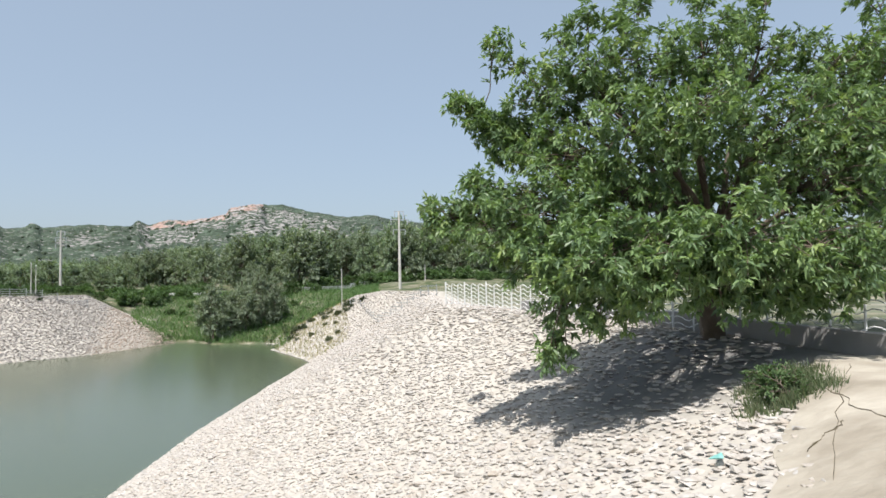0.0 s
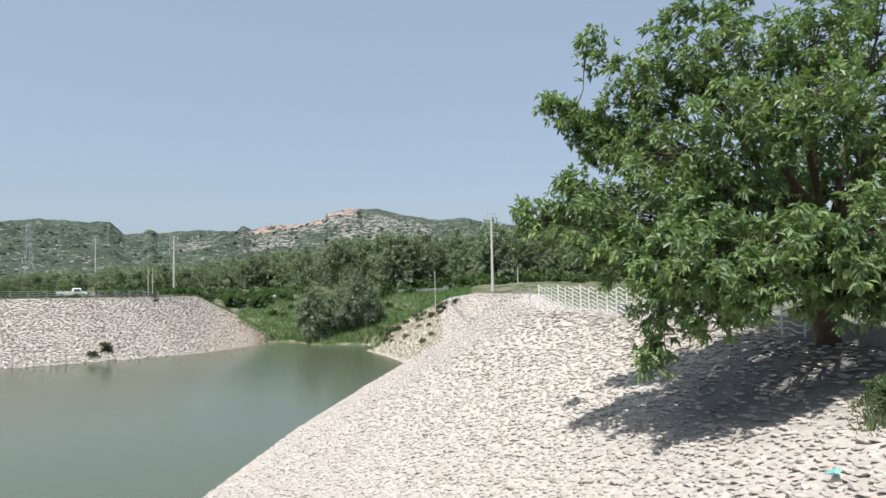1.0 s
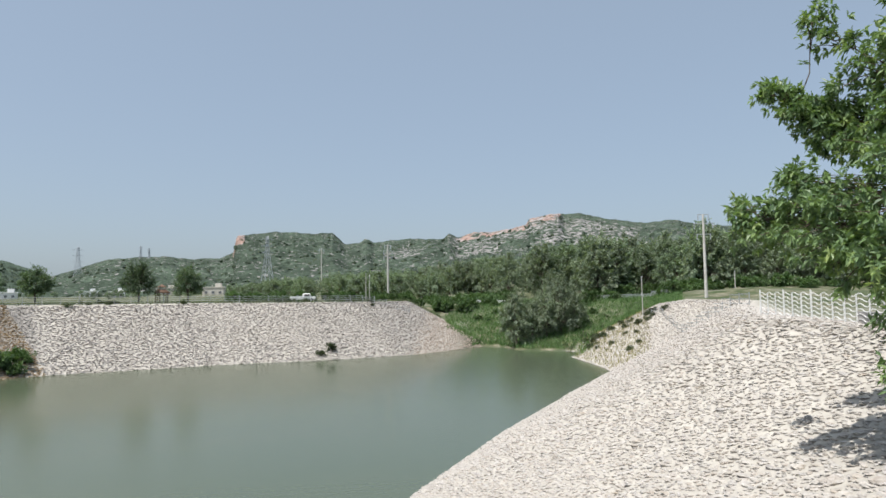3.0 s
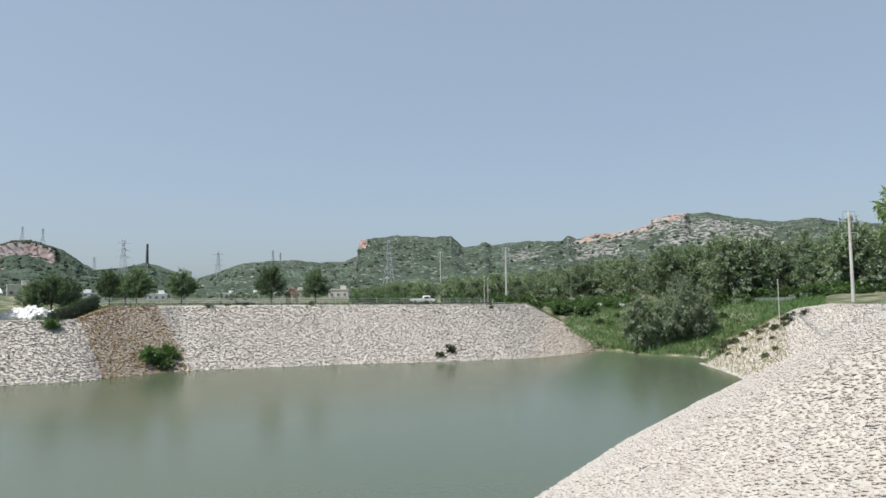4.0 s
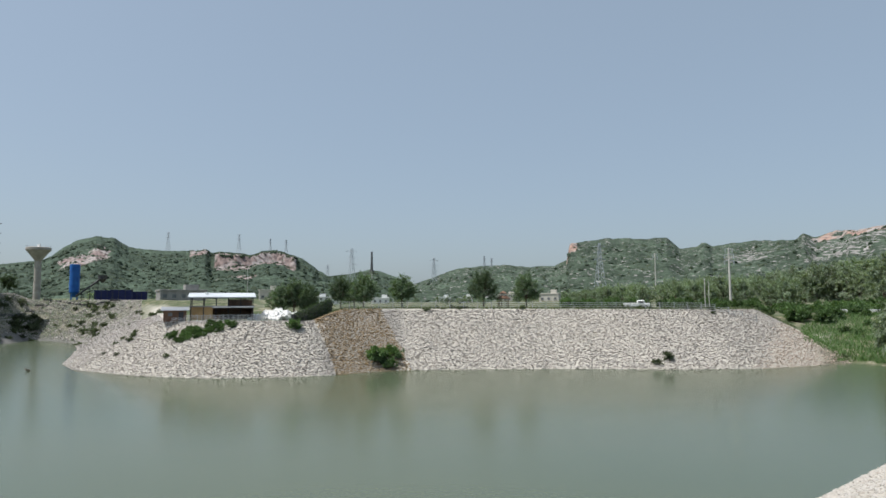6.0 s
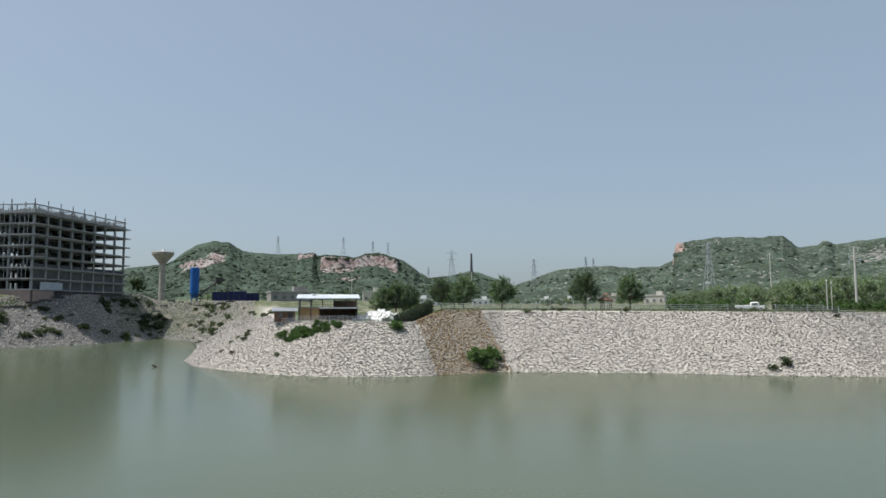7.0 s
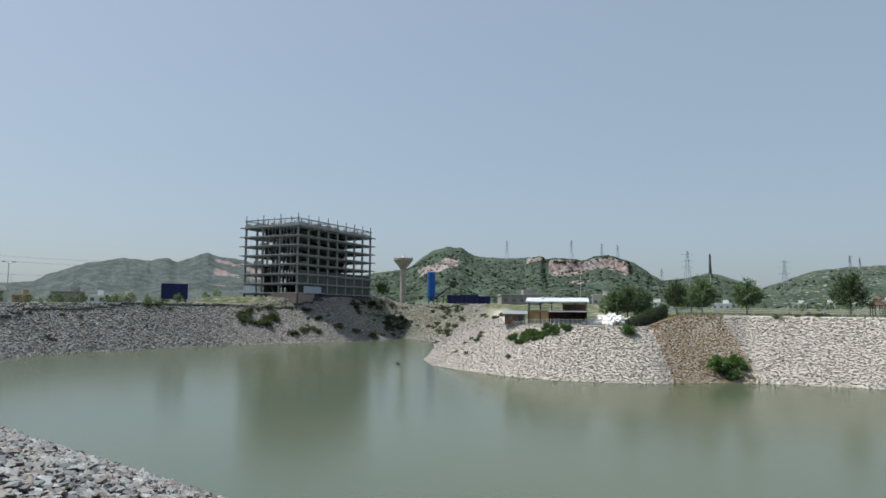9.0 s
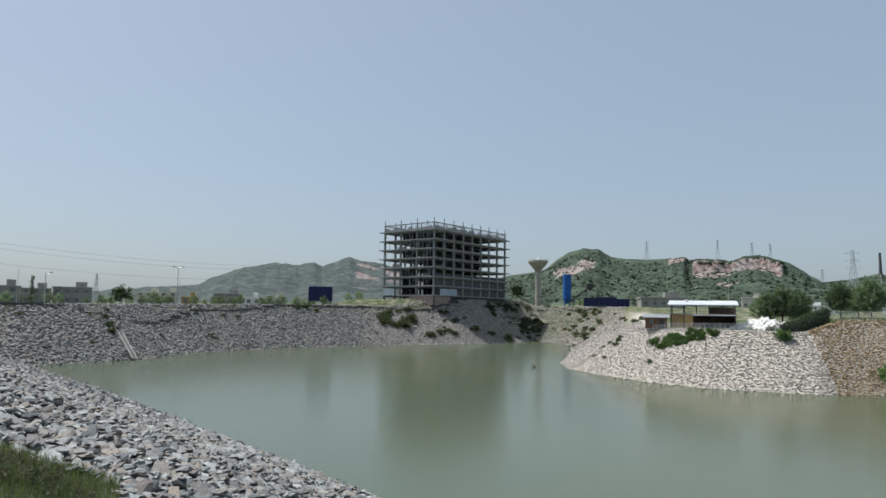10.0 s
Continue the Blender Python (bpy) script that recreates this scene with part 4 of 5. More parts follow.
greens = [tree("green_bush", Matrix(), "dense bright green bush on the stones", [(rng.uniform(-0.7, 0.7), rng.uniform(-0.7, 0.7), rng.uniform(0.3, 0.9), 0.6) for _ in range(8)], 0.15, 0.04, 9, 16, (0.28, 0.15), M_GREEN_BUSH, 0.1, MAT, "bush") for _ in range(2)]
spots = [(*on_ground(a, e), 60 * i, k) for i, (a, e, k) in enumerate([(57.75, -4.4, 1.75), (56.25, -4.2, 1.8), (56.8, -5.0, 1.1), (57.1, -4.6, 1.0), (64.4, -1.7, 1.3)])]
for _ in range(64):   # a mat of green on the promontory's shoulder
    t = rng.uniform(0, 1)
    spots.append((*on_ground(73.4 - 3.9 * t + rng.normal(0, 0.4), -2.25 + 1.0 * t + rng.uniform(-0.4, 0.3)), rng.uniform(0, 360), rng.uniform(0.4, 0.75)))
for _ in range(70):   # undergrowth before the wood
    az = rng.uniform(-6, 13)
    spots.append((*polar(az, rng.uniform(168, 190)), rng.uniform(0, 360), rng.uniform(0.9, 2.3)))
for _ in range(44):   # thicket round the kiosk
    az = rng.uniform(19, 26)
    spots.append((*polar(az, rng.uniform(182, 206) - (6 if az < 22 else 14)), rng.uniform(0, 360), rng.uniform(1.2, 2.4)))
for _ in range(60):
    az = rng.uniform(24, 42)
    spots.append((*polar(az, rng.uniform(165, 195)), rng.uniform(0, 360), rng.uniform(1.0, 2.0)))
for _ in range(34):   # bushes of the meadow
    az = rng.uniform(12, 22.6)
    spots.append((*polar(az, rng.uniform(146, 178)), rng.uniform(0, 360), rng.uniform(0.5, 1.3)))
copies(greens, spots, MAT)


# ---- grass ----
def grass(label, places, h, w, owner=ground, mat=M_GRASS):
    n = len(places)
    a = rng.uniform(0, 2 * np.pi, n)
    d = np.stack([np.cos(a), np.sin(a), np.zeros(n)], 1)
    hh = (h * rng.uniform(0.5, 1.2, n))[:, None]
    lean = rng.normal(0, 0.35, (n, 3)) * (1, 1, 0)
    v = np.stack([places - d * w, places + d * w, places + (np.array([0, 0, 1.0]) + lean) * hh], 1).reshape(-1, 3)
    ob = part("grass", mesh_np("grass", v, np.arange(3 * n).reshape(-1, 3), mat), owner, label)
    tagged(ob, kind="stuff")


def tuft(az, el, rad, n):
    x, y = on_ground(az, el)
    a, q = rng.uniform(0, 2 * np.pi, n), rad * np.sqrt(rng.random(n)) * rng.uniform(0.6, 1.1, n)
    px, py = x + np.cos(a) * q, y + np.sin(a) * q
    return np.stack([px, py, ground_z(px, py)[0]], 1)


grass("green grass clump by the path", np.concatenate([tuft(-26.6, -9.0, 0.75, 1500), tuft(-26.0, -8.0, 0.75, 1200)]), 0.2, 0.012)
for a, e, k in ((-26.5, -9.2, 0.8), (-25.9, -8.2, 0.75), (-27.2, -8.3, 0.6)):
    x, y = on_ground(a, e)
    tree("weed_clump", pose(x, y, gz(x, y)) @ Matrix.Diagonal((k, k, k, 1)), "leafy green weeds growing among the stones", [(rng.uniform(-0.5, 0.5), rng.uniform(-0.5, 0.5), rng.uniform(0.1, 0.35), 0.26) for _ in range(9)], 0.06, 0.02, 7, 14, (0.10, 0.045), M_GREEN_BUSH, 0.1, "weeds by the path", "weeds")
g = bank_places(-26, -9, -18, -4, 0.05, lambda x, y, sd, az, r, z: grass_corner(az, r, z - 0.12) & (az < 126) & (r > 13))
grass("green grass at the stones' edge", g[rng.random(len(g)) < 0.6], 0.34, 0.012)
for _ in range(26):
    az = rng.uniform(117.5, 124.5)
    x, y = on_ground(az, -9.9 - (123.2 - az) * 0.42 - rng.uniform(0.6, 3.2))
    k = rng.uniform(0.5, 0.95)
    tree("weed_clump", pose(x, y, gz(x, y), 0, 0, rng.uniform(0, 360)) @ Matrix.Diagonal((k, k, k, 1)), "grey-green weeds standing in the grass", [(rng.uniform(-0.4, 0.4), rng.uniform(-0.4, 0.4), rng.uniform(0.15, 0.45), 0.22) for _ in range(6)], 0.06, 0.015, 5, 10, (0.09, 0.03), M_SHRUB, -0.1, "weeds in the grass", "weeds")
g = bank_places(-68, -12, 108, 180, 0.55, lambda x, y, sd, az, r, z: (sd > 0.3) & (az > np.where(r > 132, 5.5, 12.5)) & (az < np.where(r > 140, 24.5, 22.4)) & (r > 112))
grass("rank green grass of the cove", np.repeat(g, 3, 0) + rng.normal(0, 0.25, (3 * len(g), 3)) * (1, 1, 0), 0.8, 0.075, ground, M_MEADOW)
g = bank_places(-120, -40, 60, 150, 0.8, lambda x, y, sd, az, r, z: (sd > 17.2) & (sd < 26) & (az > 25) & (az < 62) & (r > 110))
grass("dry grass along the crest", np.repeat(g, 3, 0) + rng.normal(0, 0.3, (3 * len(g), 3)) * (1, 1, 0), 0.55, 0.05)
g = bank_places(-34, -8, 92, 128, 0.5, lambda x, y, sd, az, r, z: (sd > 0.2) & (sd < 15) & (az > 8) & (az < 15))
grass("dry grass on the headland", np.repeat(g, 3, 0) + rng.normal(0, 0.25, (3 * len(g), 3)) * (1, 1, 0), 0.5, 0.04, ground, M_DRY)

# ---- the unfinished building ----
FRONT = Vector((-239.9, -7.2, 0))
U, V = Vector((-0.8, 0.6, 0)), Vector((-0.6, -0.8, 0))
LONG, DEEP, BZ, STOREY = 47.2, 24.3, 14.2, 3.35
bm_m = Matrix(((U.x, V.x, 0, FRONT.x), (U.y, V.y, 0, FRONT.y), (0, 0, 1, BZ), (0, 0, 0, 1)))
tower_block = thing("unfinished_building", bm_m, "raw concrete frame of an unfinished eight-storey building", "building")
# blockwork near black: shade of facade and rooms is put into its colour
M_SHADE = simple("shade_dark_blockwork", (0.085, 0.088, 0.092), (0.125, 0.127, 0.13), 0.5, 6.0, 0.95)
M_BANNER = simple("printed_banner", (0.30, 0.36, 0.44), (0.42, 0.46, 0.50), 0.4, 3.0, 0.6)
M_PINK = simple("pink_brick", (0.27, 0.205, 0.185), (0.34, 0.265, 0.24), 0.6, 5.0, 0.9)
col_x = [0.4 + i * (LONG - 0.8) / 8 for i in range(9)]
col_y = [0.4, 8.2, 16.0, DEEP - 0.4]
col_me = None
for i, cx in enumerate(col_x):
    for j, cy in enumerate(col_y):
        if col_me is None:
            col_me = part("column", box(0.62, 0.62, 8 * STOREY + 3.0, None, None, 0.03), tower_block, "", M_CONCRETE).data
            ob = tower_block.children[0]
        else:
            ob = part("column", col_me, tower_block)
        ob.location = (cx, cy, -3.0)
slab_me = long_me = cross_me = None
for k in range(8):
    z = STOREY * (0.55 + k)
    ob = part("floor_slab", slab_me or box(LONG + 2.4, DEEP + 2.4, 0.32), tower_block, "", M_CONCRETE)
    slab_me = ob.data
    ob.location = (LONG / 2, DEEP / 2, z)
    for cy in col_y:
        ob = part("floor_beam", long_me or box(LONG, 0.4, 0.35), tower_block, "", M_CONCRETE)
        long_me = ob.data
        ob.location = (LONG / 2, cy, z - 0.352)
    for cx in col_x:
        ob = part("floor_beam", cross_me or box(0.36, DEEP, 0.33), tower_block, "", M_CONCRETE)
        cross_me = ob.data
        ob.location = (cx, DEEP / 2, z - 0.335)
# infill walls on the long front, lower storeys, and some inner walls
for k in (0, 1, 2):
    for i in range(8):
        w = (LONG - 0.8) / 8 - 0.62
        ob = part("infill_wall", box(w, 0.2, STOREY - 0.72 if k < 2 else 1.2, pose(0, 0, 0)), tower_block, "grey blockwork darkened as if in shade", M_SHADE)
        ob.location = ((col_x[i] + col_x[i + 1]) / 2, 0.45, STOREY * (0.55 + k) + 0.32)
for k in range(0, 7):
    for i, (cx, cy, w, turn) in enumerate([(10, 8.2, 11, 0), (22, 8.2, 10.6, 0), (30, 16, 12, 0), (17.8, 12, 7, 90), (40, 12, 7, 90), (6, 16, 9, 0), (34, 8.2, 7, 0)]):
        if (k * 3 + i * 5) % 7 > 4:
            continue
        ob = part("inner_wall", box(w, 0.2, STOREY - 0.72), tower_block, "grey blockwork darkened as if in shade", M_SHADE)
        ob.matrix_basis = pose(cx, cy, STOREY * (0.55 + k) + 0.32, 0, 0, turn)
for k, cx, w in ((0, 7.0, 10.0),):
    ob = part("banner", box(w, 0.06, 2.4), tower_block, "faded printed banner", M_BANNER)
    ob.location = (cx, -1.35, STOREY * 0.6)
ob = part("banner", box(0.06, 5.5, 2.6), tower_block, "faded printed banner", M_BANNER)
ob.location = (-1.35, 20.0, STOREY * 0.6)
ob = part("base_wall", box(0.3, 11, 3.6, pose(0, 0, -1.0)), tower_block, "pinkish rendered base wall", M_PINK)
ob.location = (-0.8, 5.0, -0.6)
ob = part("base_wall", box(9, 0.3, 3.4, pose(0, 0, -1.0)), tower_block, "pinkish rendered base wall", M_PINK)
ob.location = (4.2, -0.8, -0.6)
ob = part("base_wall", box(37, 0.3, 3.4, pose(4, 0, -1.0)), tower_block, "grey base wall darkened as if in shade", M_SHADE)
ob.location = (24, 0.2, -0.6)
# stair flights seen between the floors
flight = None
for k in range(7):
    bm = bmesh.new()
    for s in range(9):
        box(1.6, 0.42, 0.2, pose(0, s * 0.36, s * STOREY / 9), bm)
    ob = part("stair_flight", bm if flight is None else flight, tower_block, "", M_CONCRETE)
    flight = ob.data
    ob.location = (3.6, 12.4, STOREY * (0.55 + k) + 0.3)
# roof storey: parapet frame, formwork props and starter bars
roof_z = STOREY * 7.55 + 0.32
frame_bm = bmesh.new()
for cy in (0.2, DEEP - 0.2):
    box(LONG, 0.4, 0.35, pose(LONG / 2, cy, roof_z + 2.3), frame_bm)
for cx in (0.2, LONG - 0.2, col_x[3]):
    box(0.4, DEEP, 0.34, pose(cx, DEEP / 2, roof_z + 2.3), frame_bm)
part("roof_beams", frame_bm, tower_block, "", M_CONCRETE)
pb = box(0.45, 0.45, 2.3)
post_me = None
for cx in col_x:
    for cy in col_y:
        ob = part("roof_post", pb if post_me is None else post_me, tower_block, "", M_CONCRETE)
        post_me = ob.data
        ob.location = (cx, cy, roof_z)
bar_me = None
for cx in col_x:
    for cy in col_y:
        for q in (-0.12, 0.12):
            ob = part("starter_bar", bar_me or rod(0.07, 0.07, 1.7, None, None, 5), tower_block, "rusty starter bar", M_DARK)
            bar_me = ob.data
            ob.location = (cx + q, cy, roof_z + 2.6)
for run, (x0, y0, dx, dy, n) in enumerate([(1, 0.3, 1, 0, 46), (0.3, 1, 0, 1, 23)]):
    bm = bmesh.new()
    for s in range(n):
        rod(0.07, 0.07, 2.3 - 0.3 * rng.random(), pose(x0 + dx * s, y0 + dy * s, roof_z), bm, 5)
        box(0.9 if dx else 0.05, 0.9 if dy else 0.05, rng.uniform(0.4, 1.6), pose(x0 + dx * s, y0 + dy * s, roof_z + 0.2), bm)
    part("formwork", bm, tower_block, "formwork boards and props", M_GREY_CONC)
prop_me = None
for k in range(1, 7):
    for s in range(14):
        if rng.random() < 0.3:
            continue
        ob = part("scaffold_prop", prop_me or rod(0.07, 0.07, STOREY - 0.3, None, None, 5), tower_block, "thin steel prop", M_STEEL)
        prop_me = ob.data
        ob.location = (-0.9 + rng.uniform(-0.1, 0.1), 1 + s * 1.6 + rng.uniform(-0.4, 0.4), STOREY * (0.55 + k) + 0.32)
deck_me = None
for k, cx, cy in ((2, 4, 18), (3, 9, 4), (4, 3, 14), (5, 6, 20), (5, 12, 12), (3, 3, 20), (6, 5, 8)):
    ob = part("site_screen", deck_me or box(4.2, 0.1, 1.6), tower_block, "pale site sheeting", M_PALE_CONC)
    deck_me = ob.data
    ob.matrix_basis = pose(cx, cy, STOREY * (0.55 + k) + 0.32, -12, 0, 90 if k % 2 else 20)

# ---- water tower, silo and plant ----
M_TOWER = simple("weathered_concrete", (0.30, 0.275, 0.245), (0.42, 0.39, 0.35), 0.5, 6.0, 0.9)
x, y = polar(82.98, 340)
wt = thing("water_tower", pose(x, y, gz(x, y)), "pale concrete water tower with a flared bowl", "water tower")
base = height_at(1.0, 340) - gz(x, y)
part("shaft", turned([(1.5, -2), (1.35, base + 8), (1.3, base + 15)], 20), wt, "", M_TOWER)
part("bowl", turned([(1.3, base + 14.8), (1.8, base + 15.8), (4.6, base + 19.3), (4.9, base + 19.6), (4.9, base + 20.6), (4.5, base + 20.8)], 28), wt, "", M_TOWER)
bm = bmesh.new()
for i in range(12):
    a = i * math.pi / 6
    rod(0.07, 0.07, 1.0, pose(4.6 * math.cos(a), 4.6 * math.sin(a), base + 20.7), bm, 5)
part("railing", bm, wt, "thin roof railing", M_STEEL)
bm = bmesh.new()
for i in range(5):
    box(1.1, 0.3, 1.3, pose(-2.6 + 1.3 * i, 0, base + 20.8), bm)
part("roof_sign", bm, wt, "pale sign blocks on the roof", M_WHITE)

x, y = polar(80.6, 320)
silo = thing("cement_silo", pose(x, y, gz(x, y)), "tall blue cement silo of a batching plant", "silo")
sb = height_at(0.7, 320) - gz(x, y)
part("cylinder", turned([(0.6, sb + 1.2), (1.93, sb + 3.2), (1.93, sb + 14.6), (1.85, sb + 14.7)], 22), silo, "", M_BLUE)
for i in range(4):
    a = math.pi / 4 + i * math.pi / 2
    part("leg", box(0.28, 0.28, sb + 5.0, pose(1.55 * math.cos(a), 1.55 * math.sin(a), -1)), silo, "", M_BLUE)
bm = bmesh.new()
for s in range(16):
    beam((-2.05, -0.25, sb + 3 + s * 0.7), (-2.05, 0.25, sb + 3 + s * 0.7), 0.03, bm)
part("ladder", bm, silo, "thin access ladder", M_STEEL)
x, y = polar(79.4, 318)
conv = thing("conveyor", pose(x, y, gz(x, y), 0, 0, 80), "sloping dark conveyor of the batching plant", "conveyor")
bm = beam((-6, 0, 1.5), (3.2, 0, 9), 0.4, bmesh.new(), 6)
for px_ in (-4, -1, 2):
    beam((px_, 0.5, -0.5), (px_, 0, 1.5 + (px_ + 6) * 0.815), 0.12, bm)
part("belt_frame", bm, conv, "", M_DARK)
part("hopper", turned([(0.5, 7.2), (1.6, 8.6), (1.8, 10.4)], 12), conv, "", M_DARK).location.x = 3.6
for az, r, w, h, d in ((78.6, 300, 7, 3.2, 3), (77.4, 300, 8, 3.4, 3), (76.2, 305, 6, 2.8, 3)):
    x, y = polar(az, r)
    t = thing("tarpaulin_shed", pose(x, y, gz(x, y), 0, 0, az), "low shed wrapped in navy tarpaulin", "shed", "navy sheds of the plant")
    part("wall", box(w, d, h + 1.0, pose(0, 0, -0.5), None, 0.08), t, "", M_NAVY)
    part("roof", box(w + 0.5, d + 0.5, 0.15, pose(0, 0, h + 0.5), None, 0.03), t, "", M_NAVY)
    for i in range(4):
        part("post", box(0.14, 0.1, h + 1.0, pose(-w / 2 + 0.4 + i * (w - 0.8) / 3, -d / 2 - 0.06, -0.5)), t, "", M_DARK)
# blue hoarding on the left crest
x, y = polar(101.1, 240)
hb = thing("blue_container", pose(x, y, gz(x, y), 0, 0, 101), "large dark blue sheet-metal cabin on the crest", "cabin")
hz = height_at(0.85, 240) - gz(x, y)
part("body", box(8.1, 4, 5.0, pose(0, 0, hz), None, 0.06), hb, "", M_NAVY)
for i in range(17):
    part("rib", box(0.12, 0.08, 4.8, pose(-3.9 + i * 0.487, -2.05, hz + 0.1)), hb, "", M_NAVY)
for sx in (-3.5, 3.5):
    part("skid", box(0.3, 4, hz + 1.2, pose(sx, 0, -1)), hb, "", M_DARK)

# ---- pavilion on the promontory ----
PAV = 134.0
x, y = polar(70.1, PAV)
pz = 8.0
pav = thing("lake_pavilion", pose(x, y, pz, 0, 0, 70.1), "two-level pavilion with a pale tin roof and ochre walls", "pavilion")
part("roof", box(11.9, 6.4, 0.18, pose(0, 0, 4.4, 7.5, 0, 0), None, 0.03), pav, "pale corrugated tin roof", M_TIN)
for i in range(24):
    part("roof_rib", box(0.1, 6.4, 0.06, pose(-5.75 + i * 0.5, 0, 4.4, 7.5, 0, 0) @ pose(0, 0, 0.17)), pav, "", M_TIN)
for i in range(6):
    for sy in (-2.7, 2.7):
        part("post", box(0.16, 0.16, 4.35, pose(-5.4 + i * 2.16, sy, -0.4 + (0.4 if sy > 0 else 0))), pav, "", M_DARK)
part("lower_wall", box(3.9, 0.25, 2.3, pose(-3.6, -2.5, 0)), pav, "ochre painted wall", M_OCHRE)
part("back_wall", box(11, 0.25, 2.3, pose(0, 2.4, 0)), pav, "brown back wall", M_BRICK)
part("side_wall", box(0.25, 4.8, 2.3, pose(-5.4, 0, 0)), pav, "ochre painted wall", M_OCHRE)
part("side_wall", box(0.25, 4.8, 2.3, pose(5.4, 0, 0)), pav, "brown wall", M_BRICK)
part("upper_floor", box(11.4, 6.0, 0.22, pose(0, 0, 2.32)), pav, "", M_GREY_CONC)
part("awning", box(7.2, 1.6, 0.1, pose(1.9, -3.4, 2.25, 8, 0, 0)), pav, "grey awning sheet", M_DULL_TIN)
part("upper_parapet", box(4.4, 0.2, 1.2, pose(3.2, 2.2, 2.54)), pav, "brown brick parapet", M_BRICK)
bm = bmesh.new()
for h in (3.0, 3.45):
    beam((-5.4, -2.75, h), (5.4, -2.75, h), 0.035, bm, 5)
part("railing", bm, pav, "dark thin railing", M_DARK)
part("roof_tank", rod(0.35, 0.35, 0.7, pose(-2.8, 0.6, 4.4), None, 12), pav, "white roof tank", M_WHITE)
part("counter", box(5.5, 0.7, 1.0, pose(2.4, -1.6, 0)), pav, "", M_DARK)
x, y = polar(73.6, 131)
hut = thing("small_hut", pose(x, y, gz(x, y), 0, 0, 73.6), "small dark hut with a pale tin roof", "hut")
part("wall", box(3.8, 3, 2.1), hut, "dark plank walls", M_BRICK)
for s in (-1, 1):
    part("roof_sheet", box(4.7, 2.3, 0.08, pose(0, s * 1.0, 2.25, -s * 16, 0, 0)), hut, "dull tin sheet", M_DULL_TIN)
part("door", box(0.8, 0.06, 1.7, pose(1.0, -1.53, 0)), hut, "dark door", M_DARK)
part("window", box(0.7, 0.06, 0.6, pose(-0.8, -1.53, 1.0)), hut, "dark window", M_PANE)
# marble spoil heap
h_n = 260
a, q = rng.uniform(0, 2 * np.pi, h_n), np.sqrt(rng.random(h_n))
hx, hy = polar(65.8, 133)
side = np.array([math.cos(radians(66.6)), math.sin(radians(66.6))])
along, back = np.cos(a) * q * 5.0, np.sin(a) * q * 2.6
hp = np.stack([hx + side[0] * along - side[1] * back, hy + side[1] * along + side[0] * back, gz(hx, hy) + np.clip(1.7 * (1 - q), 0, 1.4) + 0.1], 1)
v, f = lumps(hp, rng.uniform(0.35, 0.9, h_n), 0.7, 0.5, 0.3)
tagged(part("rubble_heap", mesh_np("rubble_heap", v, f, M_MARBLE)), "heap of white marble spoil beside the pavilion", "rubble heap", kind="stuff")


# ---- poles, pylons and lamps ----
def power_pole(az, top, base_el, r, label, arms):
    x, y = polar(az, r)
    z0 = gz(x, y)
    h = height_at(top, r) - z0
    p = thing("power_pole", pose(x, y, z0, 0, 0, az + 8), label, "power pole")
    part("shaft", rod(0.32, 0.2, h + 0.5, pose(0, 0, -0.5), None, 10), p, "", M_WOODPOLE)
    for hh, w in arms:
        arm = part("cross_arm", box(w, 0.12, 0.14, pose(0, 0, h - hh)), p, "steel cross arm", M_STEEL)
        for s in (-1, 1):
            part("insulator", turned([(0.04, -1.0), (0.12, -0.9), (0.06, -0.5), (0.12, -0.4), (0.05, 0)], 8), arm, "", M_STEEL).location = (s * w * 0.47, 0, h - hh)
    return p


power_pole(3.66, 6.2, -0.4, 140, "tall pale concrete power pole with cross arms", [(0.1, 2.0), (1.8, 3.6), (3.9, 2.6)])
power_pole(29.35, 4.5, 0.9, 190, "pale power pole behind the far bank", [(0.3, 1.8), (1.8, 2.4), (3.4, 2.4)])
power_pole(34.85, 4.2, 2.9, 330, "distant pale power pole", [(0.4, 2.2), (1.6, 2.4)])
for az, top, r, rad in ((8.5, 1.36, 114, 0.07), (31.2, 2.05, 152, 0.1), (30.9, 1.9, 156, 0.08), (1.55, 1.62, 170, 0.12), (68.2, 3.1, 150, 0.06), (122.9, 2.7, 205, 0.07), (58.15, 3.05, 200, 0.09), (112.0, 2.4, 215, 0.06)):
    x, y = polar(az, r)
    p = thing("slim_post", pose(x, y, gz(x, y)), "slim pale metal post", "post")
    h = height_at(top, r) - gz(x, y)
    part("shaft", rod(rad, rad * 0.7, h + 0.3, pose(0, 0, -0.3), None, 8), p, "", M_WOODPOLE)
    part("cap", turned([(rad, h), (rad * 1.5, h + 0.05), (rad * 0.5, h + 0.18)], 8), p, "", M_STEEL)
    part("base_plate", box(rad * 5, rad * 5, 0.08, None, None, 0.01), p, "", M_STEEL)
for az, top, r, twin in ((112.2, 3.31, 190, True), (121.2, 2.55, 195, False)):
    x, y = polar(az, r)
    h = height_at(top, r) - gz(x, y)
    p = thing("street_lamp", pose(x, y, gz(x, y), 0, 0, az), "tall galvanised street lamp on the crest", "street lamp")
    part("shaft", rod(0.14, 0.08, h, None, None, 10), p, "", M_STEEL)
    for s in ((-1, 1) if twin else (1,)):
        arm = part("arm", beam((0, 0, h - 0.3), (s * 1.0, 0, h), 0.05, bmesh.new(), 6), p, "", M_STEEL)
        part("lamp_head", box(0.7, 0.3, 0.18, pose(s * 1.1, 0, h - 0.05), None, 0.04), arm, "", M_DARK)


